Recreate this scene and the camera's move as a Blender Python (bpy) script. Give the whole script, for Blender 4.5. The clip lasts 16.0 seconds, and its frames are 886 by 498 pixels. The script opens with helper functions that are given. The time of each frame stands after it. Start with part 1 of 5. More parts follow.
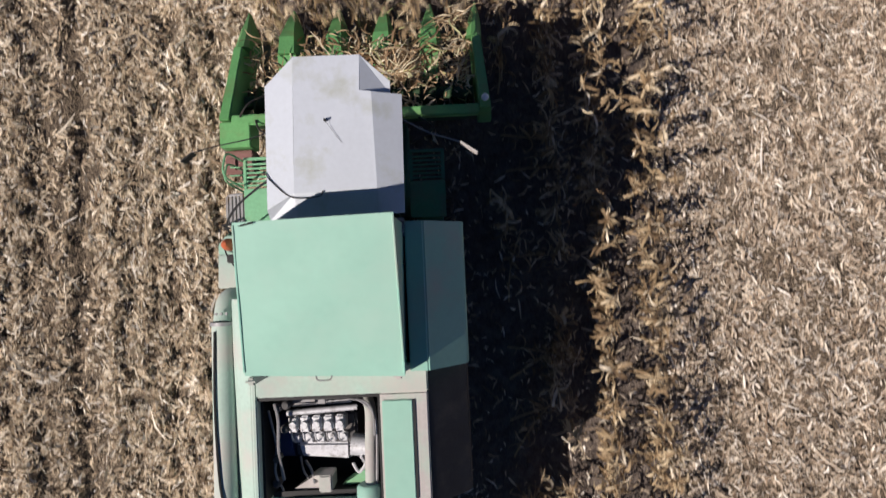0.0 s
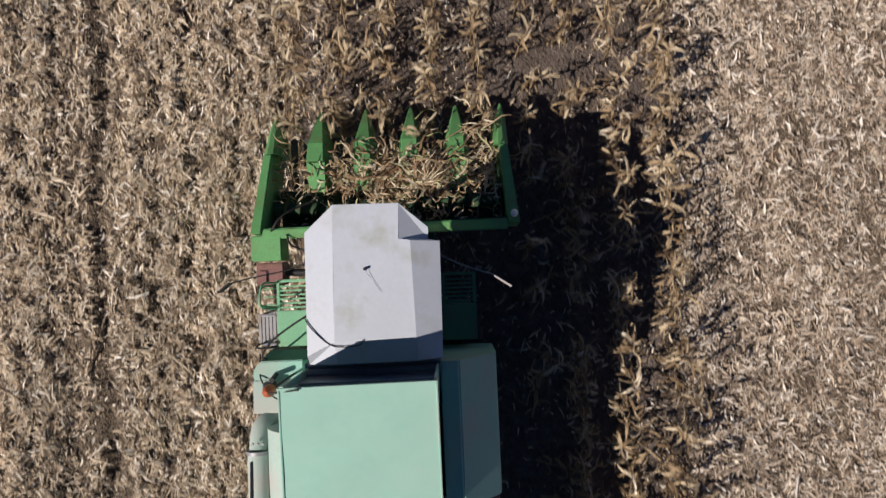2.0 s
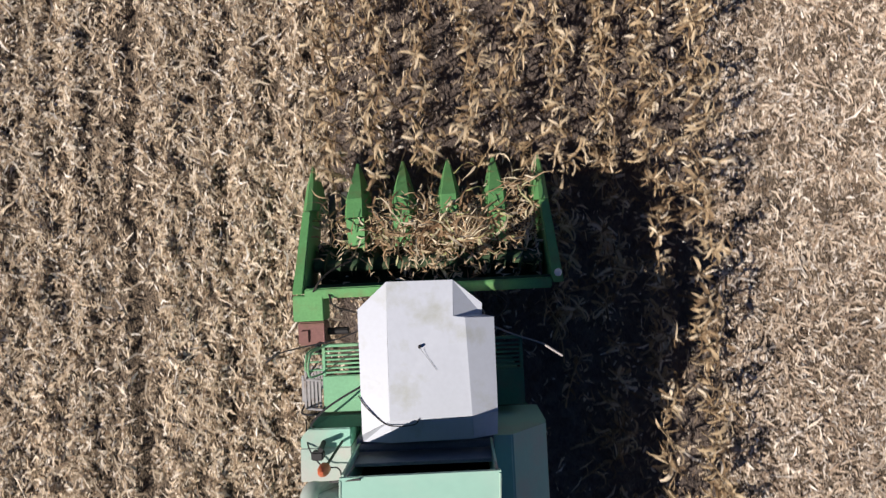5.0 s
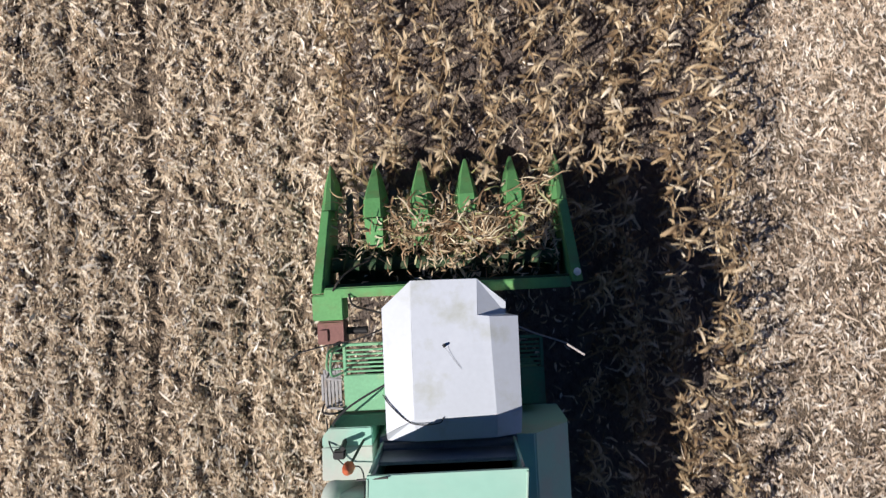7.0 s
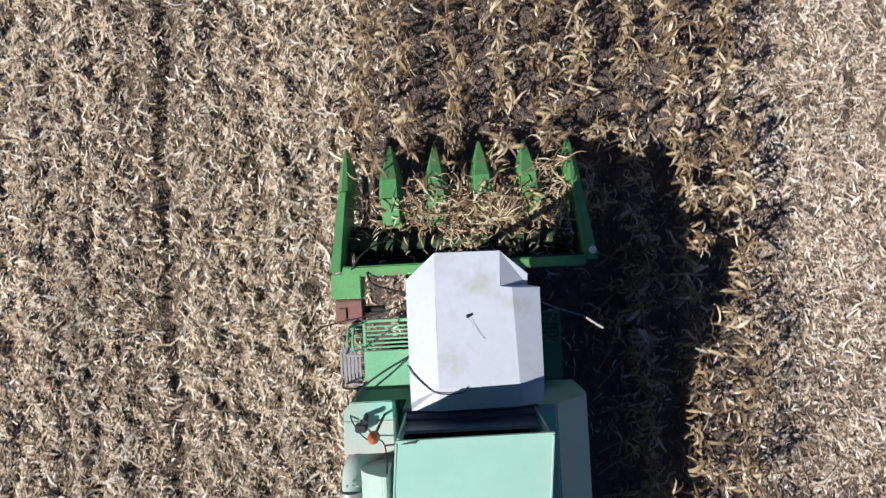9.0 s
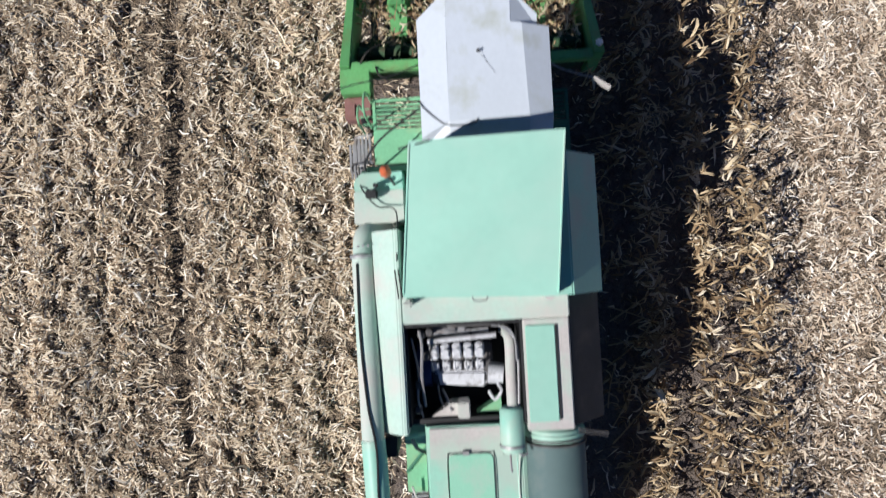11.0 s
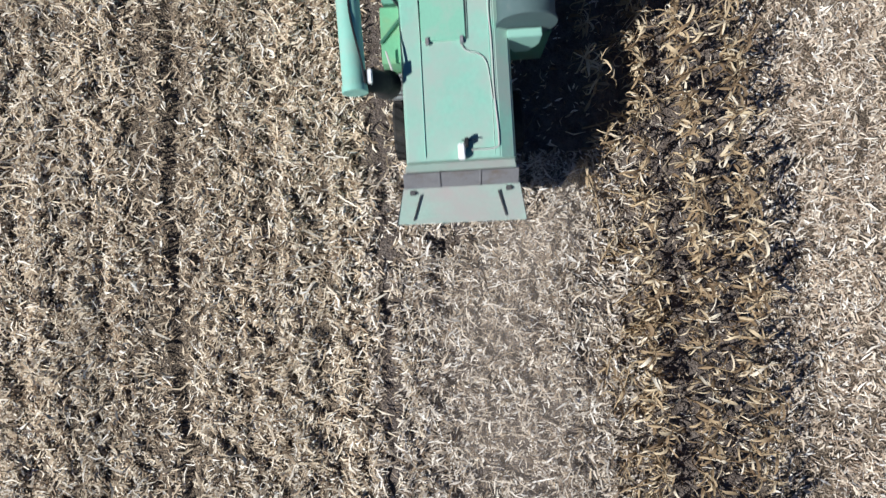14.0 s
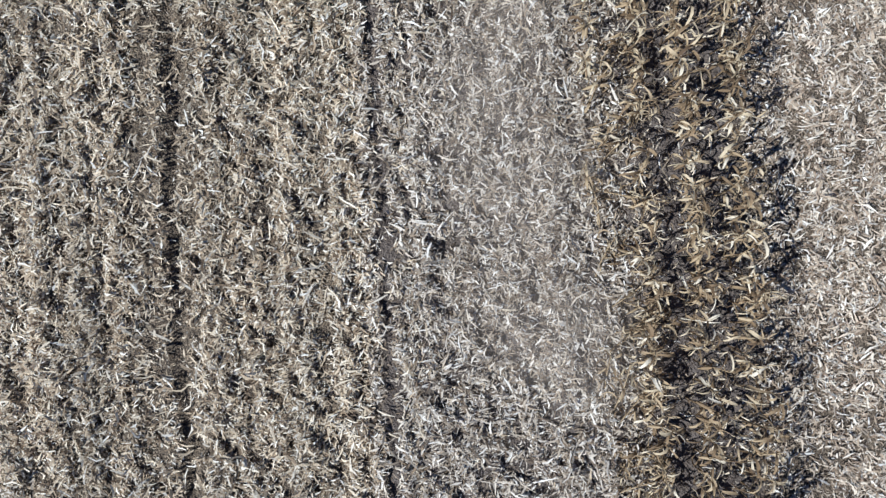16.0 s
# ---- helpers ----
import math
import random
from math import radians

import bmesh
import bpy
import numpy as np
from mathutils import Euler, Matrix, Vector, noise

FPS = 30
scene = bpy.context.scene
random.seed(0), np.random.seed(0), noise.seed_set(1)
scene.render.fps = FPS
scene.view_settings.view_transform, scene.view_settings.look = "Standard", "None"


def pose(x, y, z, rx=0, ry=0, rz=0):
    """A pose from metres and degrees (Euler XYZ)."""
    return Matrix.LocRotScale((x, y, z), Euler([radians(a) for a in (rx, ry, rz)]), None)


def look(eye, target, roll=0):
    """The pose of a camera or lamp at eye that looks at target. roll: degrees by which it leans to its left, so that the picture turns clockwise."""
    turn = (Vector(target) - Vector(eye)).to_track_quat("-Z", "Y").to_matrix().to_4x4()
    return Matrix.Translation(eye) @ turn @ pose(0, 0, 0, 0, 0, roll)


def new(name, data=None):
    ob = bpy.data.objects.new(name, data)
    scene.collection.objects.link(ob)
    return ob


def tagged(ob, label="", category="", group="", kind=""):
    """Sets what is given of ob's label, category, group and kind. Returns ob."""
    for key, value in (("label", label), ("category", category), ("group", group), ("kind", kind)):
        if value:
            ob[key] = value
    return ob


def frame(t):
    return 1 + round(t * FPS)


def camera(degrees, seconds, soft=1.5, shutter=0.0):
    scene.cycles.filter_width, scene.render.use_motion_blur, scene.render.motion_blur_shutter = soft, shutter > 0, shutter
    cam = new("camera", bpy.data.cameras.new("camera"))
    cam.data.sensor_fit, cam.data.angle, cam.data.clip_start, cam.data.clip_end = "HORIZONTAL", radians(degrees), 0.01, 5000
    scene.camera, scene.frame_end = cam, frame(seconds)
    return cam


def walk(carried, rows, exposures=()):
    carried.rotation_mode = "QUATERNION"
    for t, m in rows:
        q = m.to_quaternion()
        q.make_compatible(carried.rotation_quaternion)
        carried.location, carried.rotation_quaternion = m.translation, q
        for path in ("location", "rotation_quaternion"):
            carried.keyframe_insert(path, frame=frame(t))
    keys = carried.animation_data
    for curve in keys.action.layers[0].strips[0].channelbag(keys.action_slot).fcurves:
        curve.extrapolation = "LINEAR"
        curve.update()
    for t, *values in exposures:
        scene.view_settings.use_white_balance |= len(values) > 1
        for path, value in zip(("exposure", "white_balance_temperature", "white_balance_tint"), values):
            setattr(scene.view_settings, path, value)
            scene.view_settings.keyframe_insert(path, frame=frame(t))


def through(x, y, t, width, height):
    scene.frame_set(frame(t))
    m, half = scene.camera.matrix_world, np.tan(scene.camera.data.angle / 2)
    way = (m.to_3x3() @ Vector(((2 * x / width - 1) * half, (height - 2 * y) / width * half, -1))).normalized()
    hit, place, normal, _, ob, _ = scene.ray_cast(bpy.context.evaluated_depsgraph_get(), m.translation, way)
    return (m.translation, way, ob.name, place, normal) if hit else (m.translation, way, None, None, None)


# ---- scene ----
PATH = [
    (0.00, 1.220, -3.988, 9.838, 1.64, 1.09, -2.59),
    (0.50, 1.166, -2.631, 9.893, 1.56, 1.11, -2.46),
    (1.00, 1.084, -1.298, 9.933, 1.51, 1.09, -2.44),
    (1.50, 0.991, -0.005, 9.955, 1.45, 1.03, -2.45),
    (2.00, 0.891, 1.207, 9.972, 1.47, 1.00, -2.50),
    (2.50, 0.809, 2.369, 9.975, 1.50, 1.04, -2.56),
    (3.00, 0.733, 3.489, 9.969, 1.48, 1.10, -2.73),
    (3.50, 0.643, 4.539, 9.961, 1.43, 1.11, -2.89),
    (4.00, 0.546, 5.573, 9.952, 1.39, 1.11, -2.82),
    (6.50, 0.226, 10.253, 9.960, 1.44, 1.41, -2.87),
    (7.00, 0.166, 11.162, 9.970, 1.48, 1.41, -2.85),
    (7.50, 0.088, 12.038, 9.991, 1.51, 1.34, -2.92),
    (8.00, 0.019, 12.926, 10.016, 1.55, 1.24, -2.93),
    (8.50, -0.066, 13.759, 10.050, 1.63, 1.10, -2.94),
    (9.00, -0.138, 14.532, 10.077, 1.61, 0.98, -2.99),
    (9.50, -0.175, 15.211, 10.104, 1.56, 0.97, -3.02),
    (9.70, -0.196, 15.391, 10.113, 1.54, 0.98, -3.03),
    (9.95, -0.225, 15.530, 10.115, 1.54, 0.97, -3.04),
    (10.30, -0.265, 15.590, 10.110, 1.55, 0.96, -3.06),
    (11.00, -0.335, 15.430, 10.080, 1.57, 0.94, -3.10),
    (11.80, -0.381, 15.332, 10.051, 1.59, 0.92, -3.14),
    (12.00, -0.369, 15.332, 10.050, 1.56, 0.94, -3.15),
    (12.50, -0.336, 15.317, 10.048, 1.48, 1.00, -3.18),
    (13.00, -0.278, 15.292, 10.049, 1.44, 1.15, -3.17),
    (13.50, -0.221, 15.271, 10.045, 1.45, 1.31, -3.20),
    (14.00, -0.196, 15.262, 10.045, 1.46, 1.38, -3.24),
    (14.50, -0.197, 15.263, 10.053, 1.46, 1.36, -3.27),
    (15.00, -0.212, 15.274, 10.061, 1.46, 1.26, -3.27),
    (15.50, -0.229, 15.282, 10.067, 1.46, 1.19, -3.30),
    (16.00, -0.240, 15.284, 10.071, 1.47, 1.15, -3.33),
]
SPEED = 1.829                      # of the harvester along +y, metres a second
cam = camera(71.0, 16.0, soft=1.35, shutter=0.5)
walk(cam, [(t, pose(x, y, z, rx, ry, rz)) for t, x, y, z, rx, ry, rz in PATH],
     exposures=[(0, 0.04, 6400, 16), (1.5, -0.16, 6400, 16), (2.5, -0.16, 6400, 16), (4, 0.0, 6400, 16), (6.5, 0.26, 6250, 15), (9.5, 0.27, 5850, 11), (12, 0.26, 5850, 10), (14.5, 0.22, 5500, 7), (16, 0.16, 5200, 6)])

# ---- light ----
world = bpy.data.worlds.new("sky")
scene.world = world
world.use_nodes = True
sky = world.node_tree.nodes.new("ShaderNodeTexSky")
sky.sky_type, sky.sun_disc = "NISHITA", False
sky.altitude, sky.air_density, sky.dust_density, sky.ozone_density = 2500, 0.7, 0.0, 8.0
sky.sun_elevation, sky.sun_rotation = radians(43.8), radians(243.2)
back = world.node_tree.nodes["Background"]
back.inputs["Strength"].default_value = 0.05
world.node_tree.links.new(sky.outputs[0], back.inputs["Color"])
sun = new("sun", bpy.data.lights.new("sun", "SUN"))
sun.data.energy, sun.data.angle, sun.data.color = 5.0, radians(0.53), (1.0, 0.91, 0.79)
sun.matrix_world = look((-7.2, -5.0, 30.0), (-7.2 + 0.93, -5.0 + 0.47, 29.0))

# ---- materials ----
def material(name, colour, rough=0.7, metal=0.0, vary=0.15, scale=3.0, bump=0.1, fine=40.0, dirt=None, dirt_amount=0.0, dirt_scale=1.5, spec=0.4):
    """Painted or raw surface: colour with mottling at two scales, patches of dirt, fine relief."""
    m = bpy.data.materials.new(name)
    m.use_nodes = True
    nt = m.node_tree
    b = nt.nodes["Principled BSDF"]
    b.inputs["Metallic"].default_value = metal
    b.inputs["Specular IOR Level"].default_value = spec
    co = nt.nodes.new("ShaderNodeTexCoord")
    big, small = nt.nodes.new("ShaderNodeTexNoise"), nt.nodes.new("ShaderNodeTexNoise")
    for n, s in ((big, scale), (small, fine)):
        n.inputs["Scale"].default_value, n.inputs["Detail"].default_value = s, 6
        nt.links.new(co.outputs["Object"], n.inputs["Vector"])
    add = nt.nodes.new("ShaderNodeMath")
    add.operation = "ADD"
    nt.links.new(big.outputs["Fac"], add.inputs[0])
    nt.links.new(small.outputs["Fac"], add.inputs[1])
    span = nt.nodes.new("ShaderNodeMapRange")
    span.inputs["From Min"].default_value, span.inputs["From Max"].default_value = 0.6, 1.4
    span.inputs["To Min"].default_value, span.inputs["To Max"].default_value = 1 - vary, 1 + vary
    nt.links.new(add.outputs[0], span.inputs["Value"])
    mul = nt.nodes.new("ShaderNodeVectorMath")
    mul.operation = "SCALE"
    mul.inputs[0].default_value = colour
    nt.links.new(span.outputs[0], mul.inputs["Scale"])
    out = mul.outputs[0]
    if dirt:
        patch = nt.nodes.new("ShaderNodeTexNoise")
        patch.inputs["Scale"].default_value, patch.inputs["Detail"].default_value, patch.inputs["Roughness"].default_value = dirt_scale, 8, 0.65
        nt.links.new(co.outputs["Object"], patch.inputs["Vector"])
        edge = nt.nodes.new("ShaderNodeMapRange")
        edge.inputs["From Min"].default_value, edge.inputs["From Max"].default_value = 0.62 - 0.3 * dirt_amount, 0.78 - 0.2 * dirt_amount
        nt.links.new(patch.outputs["Fac"], edge.inputs["Value"])
        mix = nt.nodes.new("ShaderNodeMix")
        mix.data_type = "RGBA"
        mix.inputs[7].default_value = (*dirt, 1)
        nt.links.new(edge.outputs[0], mix.inputs[0])
        nt.links.new(out, mix.inputs[6])
        out = mix.outputs[2]
    nt.links.new(out, b.inputs["Base Color"])
    r = nt.nodes.new("ShaderNodeMapRange")
    r.inputs["To Min"].default_value, r.inputs["To Max"].default_value = max(rough - 0.12, 0.05), min(rough + 0.12, 1)
    nt.links.new(small.outputs["Fac"], r.inputs["Value"])
    nt.links.new(r.outputs[0], b.inputs["Roughness"])
    bp = nt.nodes.new("ShaderNodeBump")
    bp.inputs["Strength"].default_value, bp.inputs["Distance"].default_value = bump, 0.01 if bump < 0.9 else 0.05
    nt.links.new(add.outputs[0], bp.inputs["Height"])
    nt.links.new(bp.outputs[0], b.inputs["Normal"])
    return m


def straw(name, stops, rough=0.75, through=0.25, patch=0.25, streak=1.0):
    """Dry leaf and stalk pieces: one tone for each piece, drawn from stops, with streaks and larger pale and dark patches."""
    m = bpy.data.materials.new(name)
    m.use_nodes = True
    nt = m.node_tree
    b = nt.nodes["Principled BSDF"]
    b.inputs["Roughness"].default_value, b.inputs["Specular IOR Level"].default_value = rough, 0.3
    geo, co = nt.nodes.new("ShaderNodeNewGeometry"), nt.nodes.new("ShaderNodeTexCoord")
    ramp = nt.nodes.new("ShaderNodeValToRGB")
    els = ramp.color_ramp.elements
    while len(els) < len(stops):
        els.new(0.5)
    for e, (at, col) in zip(els, stops):
        e.position, e.color = at, (*col, 1)
    nt.links.new(geo.outputs["Random Per Island"], ramp.inputs[0])
    n1, n2 = nt.nodes.new("ShaderNodeTexNoise"), nt.nodes.new("ShaderNodeTexNoise")
    for n, s in ((n1, 0.9), (n2, 45.0)):
        n.inputs["Scale"].default_value, n.inputs["Detail"].default_value = s, 5
        nt.links.new(co.outputs["Object"], n.inputs["Vector"])
    if streak < 1:
        # weathering runs along the rows
        along = nt.nodes.new("ShaderNodeVectorMath")
        along.operation = "MULTIPLY"
        along.inputs[1].default_value = (1.6, streak, 1)
        nt.links.new(co.outputs["Object"], along.inputs[0])
        nt.links.new(along.outputs[0], n1.inputs["Vector"])
    add = nt.nodes.new("ShaderNodeMath")
    add.operation = "ADD"
    nt.links.new(n1.outputs["Fac"], add.inputs[0])
    nt.links.new(n2.outputs["Fac"], add.inputs[1])
    span = nt.nodes.new("ShaderNodeMapRange")
    span.inputs["From Min"].default_value, span.inputs["From Max"].default_value = 0.6, 1.4
    span.inputs["To Min"].default_value, span.inputs["To Max"].default_value = 1 - patch, 1 + patch
    nt.links.new(add.outputs[0], span.inputs["Value"])
    mul = nt.nodes.new("ShaderNodeVectorMath")
    mul.operation = "SCALE"
    nt.links.new(ramp.outputs[0], mul.inputs[0])
    nt.links.new(span.outputs[0], mul.inputs["Scale"])
    nt.links.new(mul.outputs[0], b.inputs["Base Color"])
    tr, mixs = nt.nodes.new("ShaderNodeBsdfTranslucent"), nt.nodes.new("ShaderNodeMixShader")
    mixs.inputs[0].default_value = through
    nt.links.new(mul.outputs[0], tr.inputs["Color"])
    nt.links.new(b.outputs[0], mixs.inputs[1])
    nt.links.new(tr.outputs[0], mixs.inputs[2])
    nt.links.new(mixs.outputs[0], nt.nodes["Material Output"].inputs["Surface"])
    return m


SOIL = material("soil", (0.115, 0.094, 0.086), 0.95, vary=0.45, scale=7, bump=1.0, fine=28, dirt=(0.20, 0.172, 0.16), dirt_amount=0.5, dirt_scale=5, spec=0.2)
def stubble_beyond(m):
    """Away from the strip with loose pieces the soil carries the same pale residue as fine texture."""
    nt = m.node_tree
    b = nt.nodes["Principled BSDF"]
    under = b.inputs["Base Color"].links[0].from_socket
    geo, sep = nt.nodes.new("ShaderNodeNewGeometry"), nt.nodes.new("ShaderNodeSeparateXYZ")
    nt.links.new(geo.outputs["Position"], sep.inputs[0])
    ends = []
    for axis, mid, half in (("X", 0.0, 8.7), ("Y", 6.0, 15.9)):
        off, size, step = nt.nodes.new("ShaderNodeMath"), nt.nodes.new("ShaderNodeMath"), nt.nodes.new("ShaderNodeMapRange")
        off.operation, size.operation = "SUBTRACT", "ABSOLUTE"
        off.inputs[1].default_value = mid
        step.inputs["From Min"].default_value, step.inputs["From Max"].default_value = half - 0.15, half + 0.15
        nt.links.new(sep.outputs[axis], off.inputs[0])
        nt.links.new(off.outputs[0], size.inputs[0])
        nt.links.new(size.outputs[0], step.inputs["Value"])
        ends.append(step)
    most = nt.nodes.new("ShaderNodeMath")
    most.operation = "MAXIMUM"
    nt.links.new(ends[0].outputs[0], most.inputs[0])
    nt.links.new(ends[1].outputs[0], most.inputs[1])
    bits, ramp = nt.nodes.new("ShaderNodeTexVoronoi"), nt.nodes.new("ShaderNodeValToRGB")
    bits.inputs["Scale"].default_value = 22
    nt.links.new(geo.outputs["Position"], bits.inputs["Vector"])
    for e, (at, col) in zip(ramp.color_ramp.elements, ((0.1, (0.10, 0.075, 0.05)), (0.9, (0.52, 0.43, 0.32)))):
        e.position, e.color = at, (*col, 1)
    nt.links.new(bits.outputs["Color"], ramp.inputs[0])
    # trodden chaff between the loose pieces: thick on the cut land, thin between the standing rows
    chaff, tone = nt.nodes.new("ShaderNodeTexVoronoi"), nt.nodes.new("ShaderNodeValToRGB")
    warp, push = nt.nodes.new("ShaderNodeTexNoise"), nt.nodes.new("ShaderNodeVectorMath")
    warp.inputs["Scale"].default_value = 14
    push.operation = "MULTIPLY_ADD"
    push.inputs[1].default_value = (0.12, 0.12, 0.12)
    nt.links.new(geo.outputs["Position"], warp.inputs["Vector"])
    nt.links.new(warp.outputs["Color"], push.inputs[0])
    nt.links.new(geo.outputs["Position"], push.inputs[2])
    chaff.inputs["Scale"].default_value = 58
    nt.links.new(push.outputs[0], chaff.inputs["Vector"])
    for e, (at, col) in zip(tone.color_ramp.elements, ((0.2, (0.03, 0.022, 0.016)), (1.0, (0.40, 0.315, 0.22)))):
        e.position, e.color = at, (*col, 1)
    nt.links.new(chaff.outputs["Color"], tone.inputs[0])
    wide = nt.nodes.new("ShaderNodeMapRange")
    shift = nt.nodes.new("ShaderNodeMath")
    shift.operation = "SUBTRACT"
    shift.inputs[1].default_value = 1.4
    nt.links.new(sep.outputs["X"], shift.inputs[0])
    apart = nt.nodes.new("ShaderNodeMath")
    apart.operation = "ABSOLUTE"
    nt.links.new(shift.outputs[0], apart.inputs[0])
    wide.inputs["From Min"].default_value, wide.inputs["From Max"].default_value = 2.8, 3.2
    wide.inputs["To Min"].default_value, wide.inputs["To Max"].default_value = 0.25, 0.85
    nt.links.new(apart.outputs[0], wide.inputs["Value"])
    thin = nt.nodes.new("ShaderNodeMix")
    thin.data_type = "RGBA"
    nt.links.new(wide.outputs[0], thin.inputs[0])
    nt.links.new(under, thin.inputs[6])
    nt.links.new(tone.outputs[0], thin.inputs[7])
    under = thin.outputs[2]
    mix = nt.nodes.new("ShaderNodeMix")
    mix.data_type = "RGBA"
    nt.links.new(most.outputs[0], mix.inputs[0])
    nt.links.new(under, mix.inputs[6])
    nt.links.new(ramp.outputs[0], mix.inputs[7])
    nt.links.new(mix.outputs[2], b.inputs["Base Color"])


stubble_beyond(SOIL)
LITTER = straw("maize_litter", [(0.0, (0.13, 0.09, 0.058)), (0.15, (0.31, 0.23, 0.15)), (0.42, (0.55, 0.44, 0.305)), (0.68, (0.70, 0.595, 0.44)), (0.88, (0.81, 0.73, 0.60)), (1.0, (0.89, 0.85, 0.77))], through=0.08, patch=0.5, streak=0.13)
FRESH = straw("fresh_litter", [(0.0, (0.17, 0.125, 0.09)), (0.25, (0.34, 0.27, 0.195)), (0.5, (0.56, 0.48, 0.38)), (0.8, (0.74, 0.66, 0.56)), (1.0, (0.86, 0.82, 0.75))], through=0.08, streak=0.13)
PALE = straw("bleached_litter", [(0.0, (0.18, 0.125, 0.085)), (0.2, (0.38, 0.29, 0.205)), (0.5, (0.59, 0.485, 0.37)), (0.8, (0.77, 0.68, 0.555)), (1.0, (0.91, 0.87, 0.80))], through=0.08, streak=0.13)
LEAF = straw("dry_maize_leaf", [(0.0, (0.12, 0.078, 0.045)), (0.3, (0.28, 0.195, 0.11)), (0.62, (0.45, 0.34, 0.205)), (0.88, (0.63, 0.52, 0.35)), (1.0, (0.80, 0.72, 0.58))], through=0.1)
HUSK = straw("pile_leaf", [(0.0, (0.18, 0.11, 0.06)), (0.3, (0.38, 0.265, 0.155)), (0.6, (0.57, 0.45, 0.29)), (0.9, (0.76, 0.68, 0.52)), (1.0, (0.42, 0.45, 0.17))], through=0.2)
MINT = material("mint_paint", (0.28, 0.545, 0.445), 0.5, vary=0.06, scale=1.3, bump=0.04, fine=18, dirt=(0.38, 0.47, 0.40), dirt_amount=0.5, dirt_scale=1.1)
COVER = material("mint_cover", (0.305, 0.54, 0.445), 0.55, vary=0.05, scale=1.0, bump=0.05, fine=9, dirt=(0.345, 0.54, 0.455), dirt_amount=0.5, dirt_scale=0.8)
HOOD = material("faded_hood_paint", (0.28, 0.53, 0.42), 0.6, vary=0.10, scale=1.3, bump=0.05, fine=20, dirt=(0.37, 0.475, 0.41), dirt_amount=0.7, dirt_scale=1.7)
FADED = material("chalky_mint_paint", (0.41, 0.545, 0.48), 0.75, vary=0.10, scale=2.0, bump=0.06, fine=22, dirt=(0.50, 0.485, 0.45), dirt_amount=0.7, dirt_scale=1.4)
DUSTY = material("dusty_mint_paint", (0.35, 0.47, 0.40), 0.7, vary=0.12, scale=2.0, bump=0.08, fine=22, dirt=(0.41, 0.385, 0.36), dirt_amount=0.7, dirt_scale=1.2)
PINKISH = material("weathered_primer", (0.47, 0.44, 0.425), 0.8, vary=0.12, scale=2.5, bump=0.08, fine=25, dirt=(0.41, 0.51, 0.44), dirt_amount=0.55, dirt_scale=1.7)
GREEN = material("header_green_paint", (0.125, 0.35, 0.125), 0.55, vary=0.18, scale=3, bump=0.06, fine=30, dirt=(0.16, 0.26, 0.10), dirt_amount=0.35, dirt_scale=2.2)
PANEL_GREEN = material("panel_green_paint", (0.19, 0.45, 0.26), 0.5, vary=0.14, scale=3, bump=0.06, fine=30, dirt=(0.25, 0.40, 0.22), dirt_amount=0.4, dirt_scale=2.4)
DARK_GREEN = material("dark_green_paint", (0.06, 0.19, 0.12), 0.6, vary=0.2, scale=3, bump=0.06, fine=30, dirt=(0.10, 0.12, 0.09), dirt_amount=0.4)
WHITE = material("white_roof", (0.55, 0.60, 0.67), 0.45, vary=0.05, scale=1.2, bump=0.03, fine=20, dirt=(0.45, 0.485, 0.47), dirt_amount=0.38, dirt_scale=2.4)
GREY = material("grey_steel", (0.30, 0.30, 0.31), 0.55, metal=0.4, vary=0.2, scale=5, bump=0.08, dirt=(0.22, 0.17, 0.13), dirt_amount=0.3, dirt_scale=4)
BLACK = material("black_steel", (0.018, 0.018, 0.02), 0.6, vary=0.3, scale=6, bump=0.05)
RUBBER = material("black_rubber", (0.022, 0.021, 0.02), 0.85, vary=0.35, scale=5, bump=0.2, dirt=(0.08, 0.065, 0.05), dirt_amount=0.3, dirt_scale=5)
ENGINE = material("engine_alloy", (0.62, 0.63, 0.66), 0.5, metal=0.25, vary=0.22, scale=9, bump=0.15, fine=60, dirt=(0.12, 0.11, 0.10), dirt_amount=0.35, dirt_scale=9)
OILY = material("oily_iron", (0.07, 0.068, 0.07), 0.6, vary=0.4, scale=8, bump=0.2, dirt=(0.16, 0.14, 0.12), dirt_amount=0.3, dirt_scale=6)
BLUE = material("blue_shroud", (0.03, 0.045, 0.13), 0.5, vary=0.25, scale=6, bump=0.05)
RUST = material("rusty_red_paint", (0.24, 0.12, 0.11), 0.75, vary=0.25, scale=5, bump=0.1, dirt=(0.15, 0.09, 0.06), dirt_amount=0.4, dirt_scale=5)
ORANGE = material("orange_lens", (0.50, 0.12, 0.05), 0.35, vary=0.1, scale=8, bump=0.02)
LAMP_WHITE = material("white_lamp", (0.85, 0.85, 0.83), 0.4, vary=0.05, scale=8, bump=0.02)
MESH = material("dusty_screen_mesh", (0.09, 0.14, 0.14), 0.75, vary=0.12, scale=3, bump=0.35, fine=140, dirt=(0.13, 0.165, 0.16), dirt_amount=0.35, dirt_scale=3)
SLATE = material("slate_grey_steel", (0.20, 0.22, 0.25), 0.6, vary=0.2, scale=5, bump=0.05)
TROUGH = material("worn_trough", (0.05, 0.10, 0.055), 0.9, vary=0.3, scale=5, bump=0.1, dirt=(0.09, 0.075, 0.05), dirt_amount=0.5, dirt_scale=4, spec=0.1)
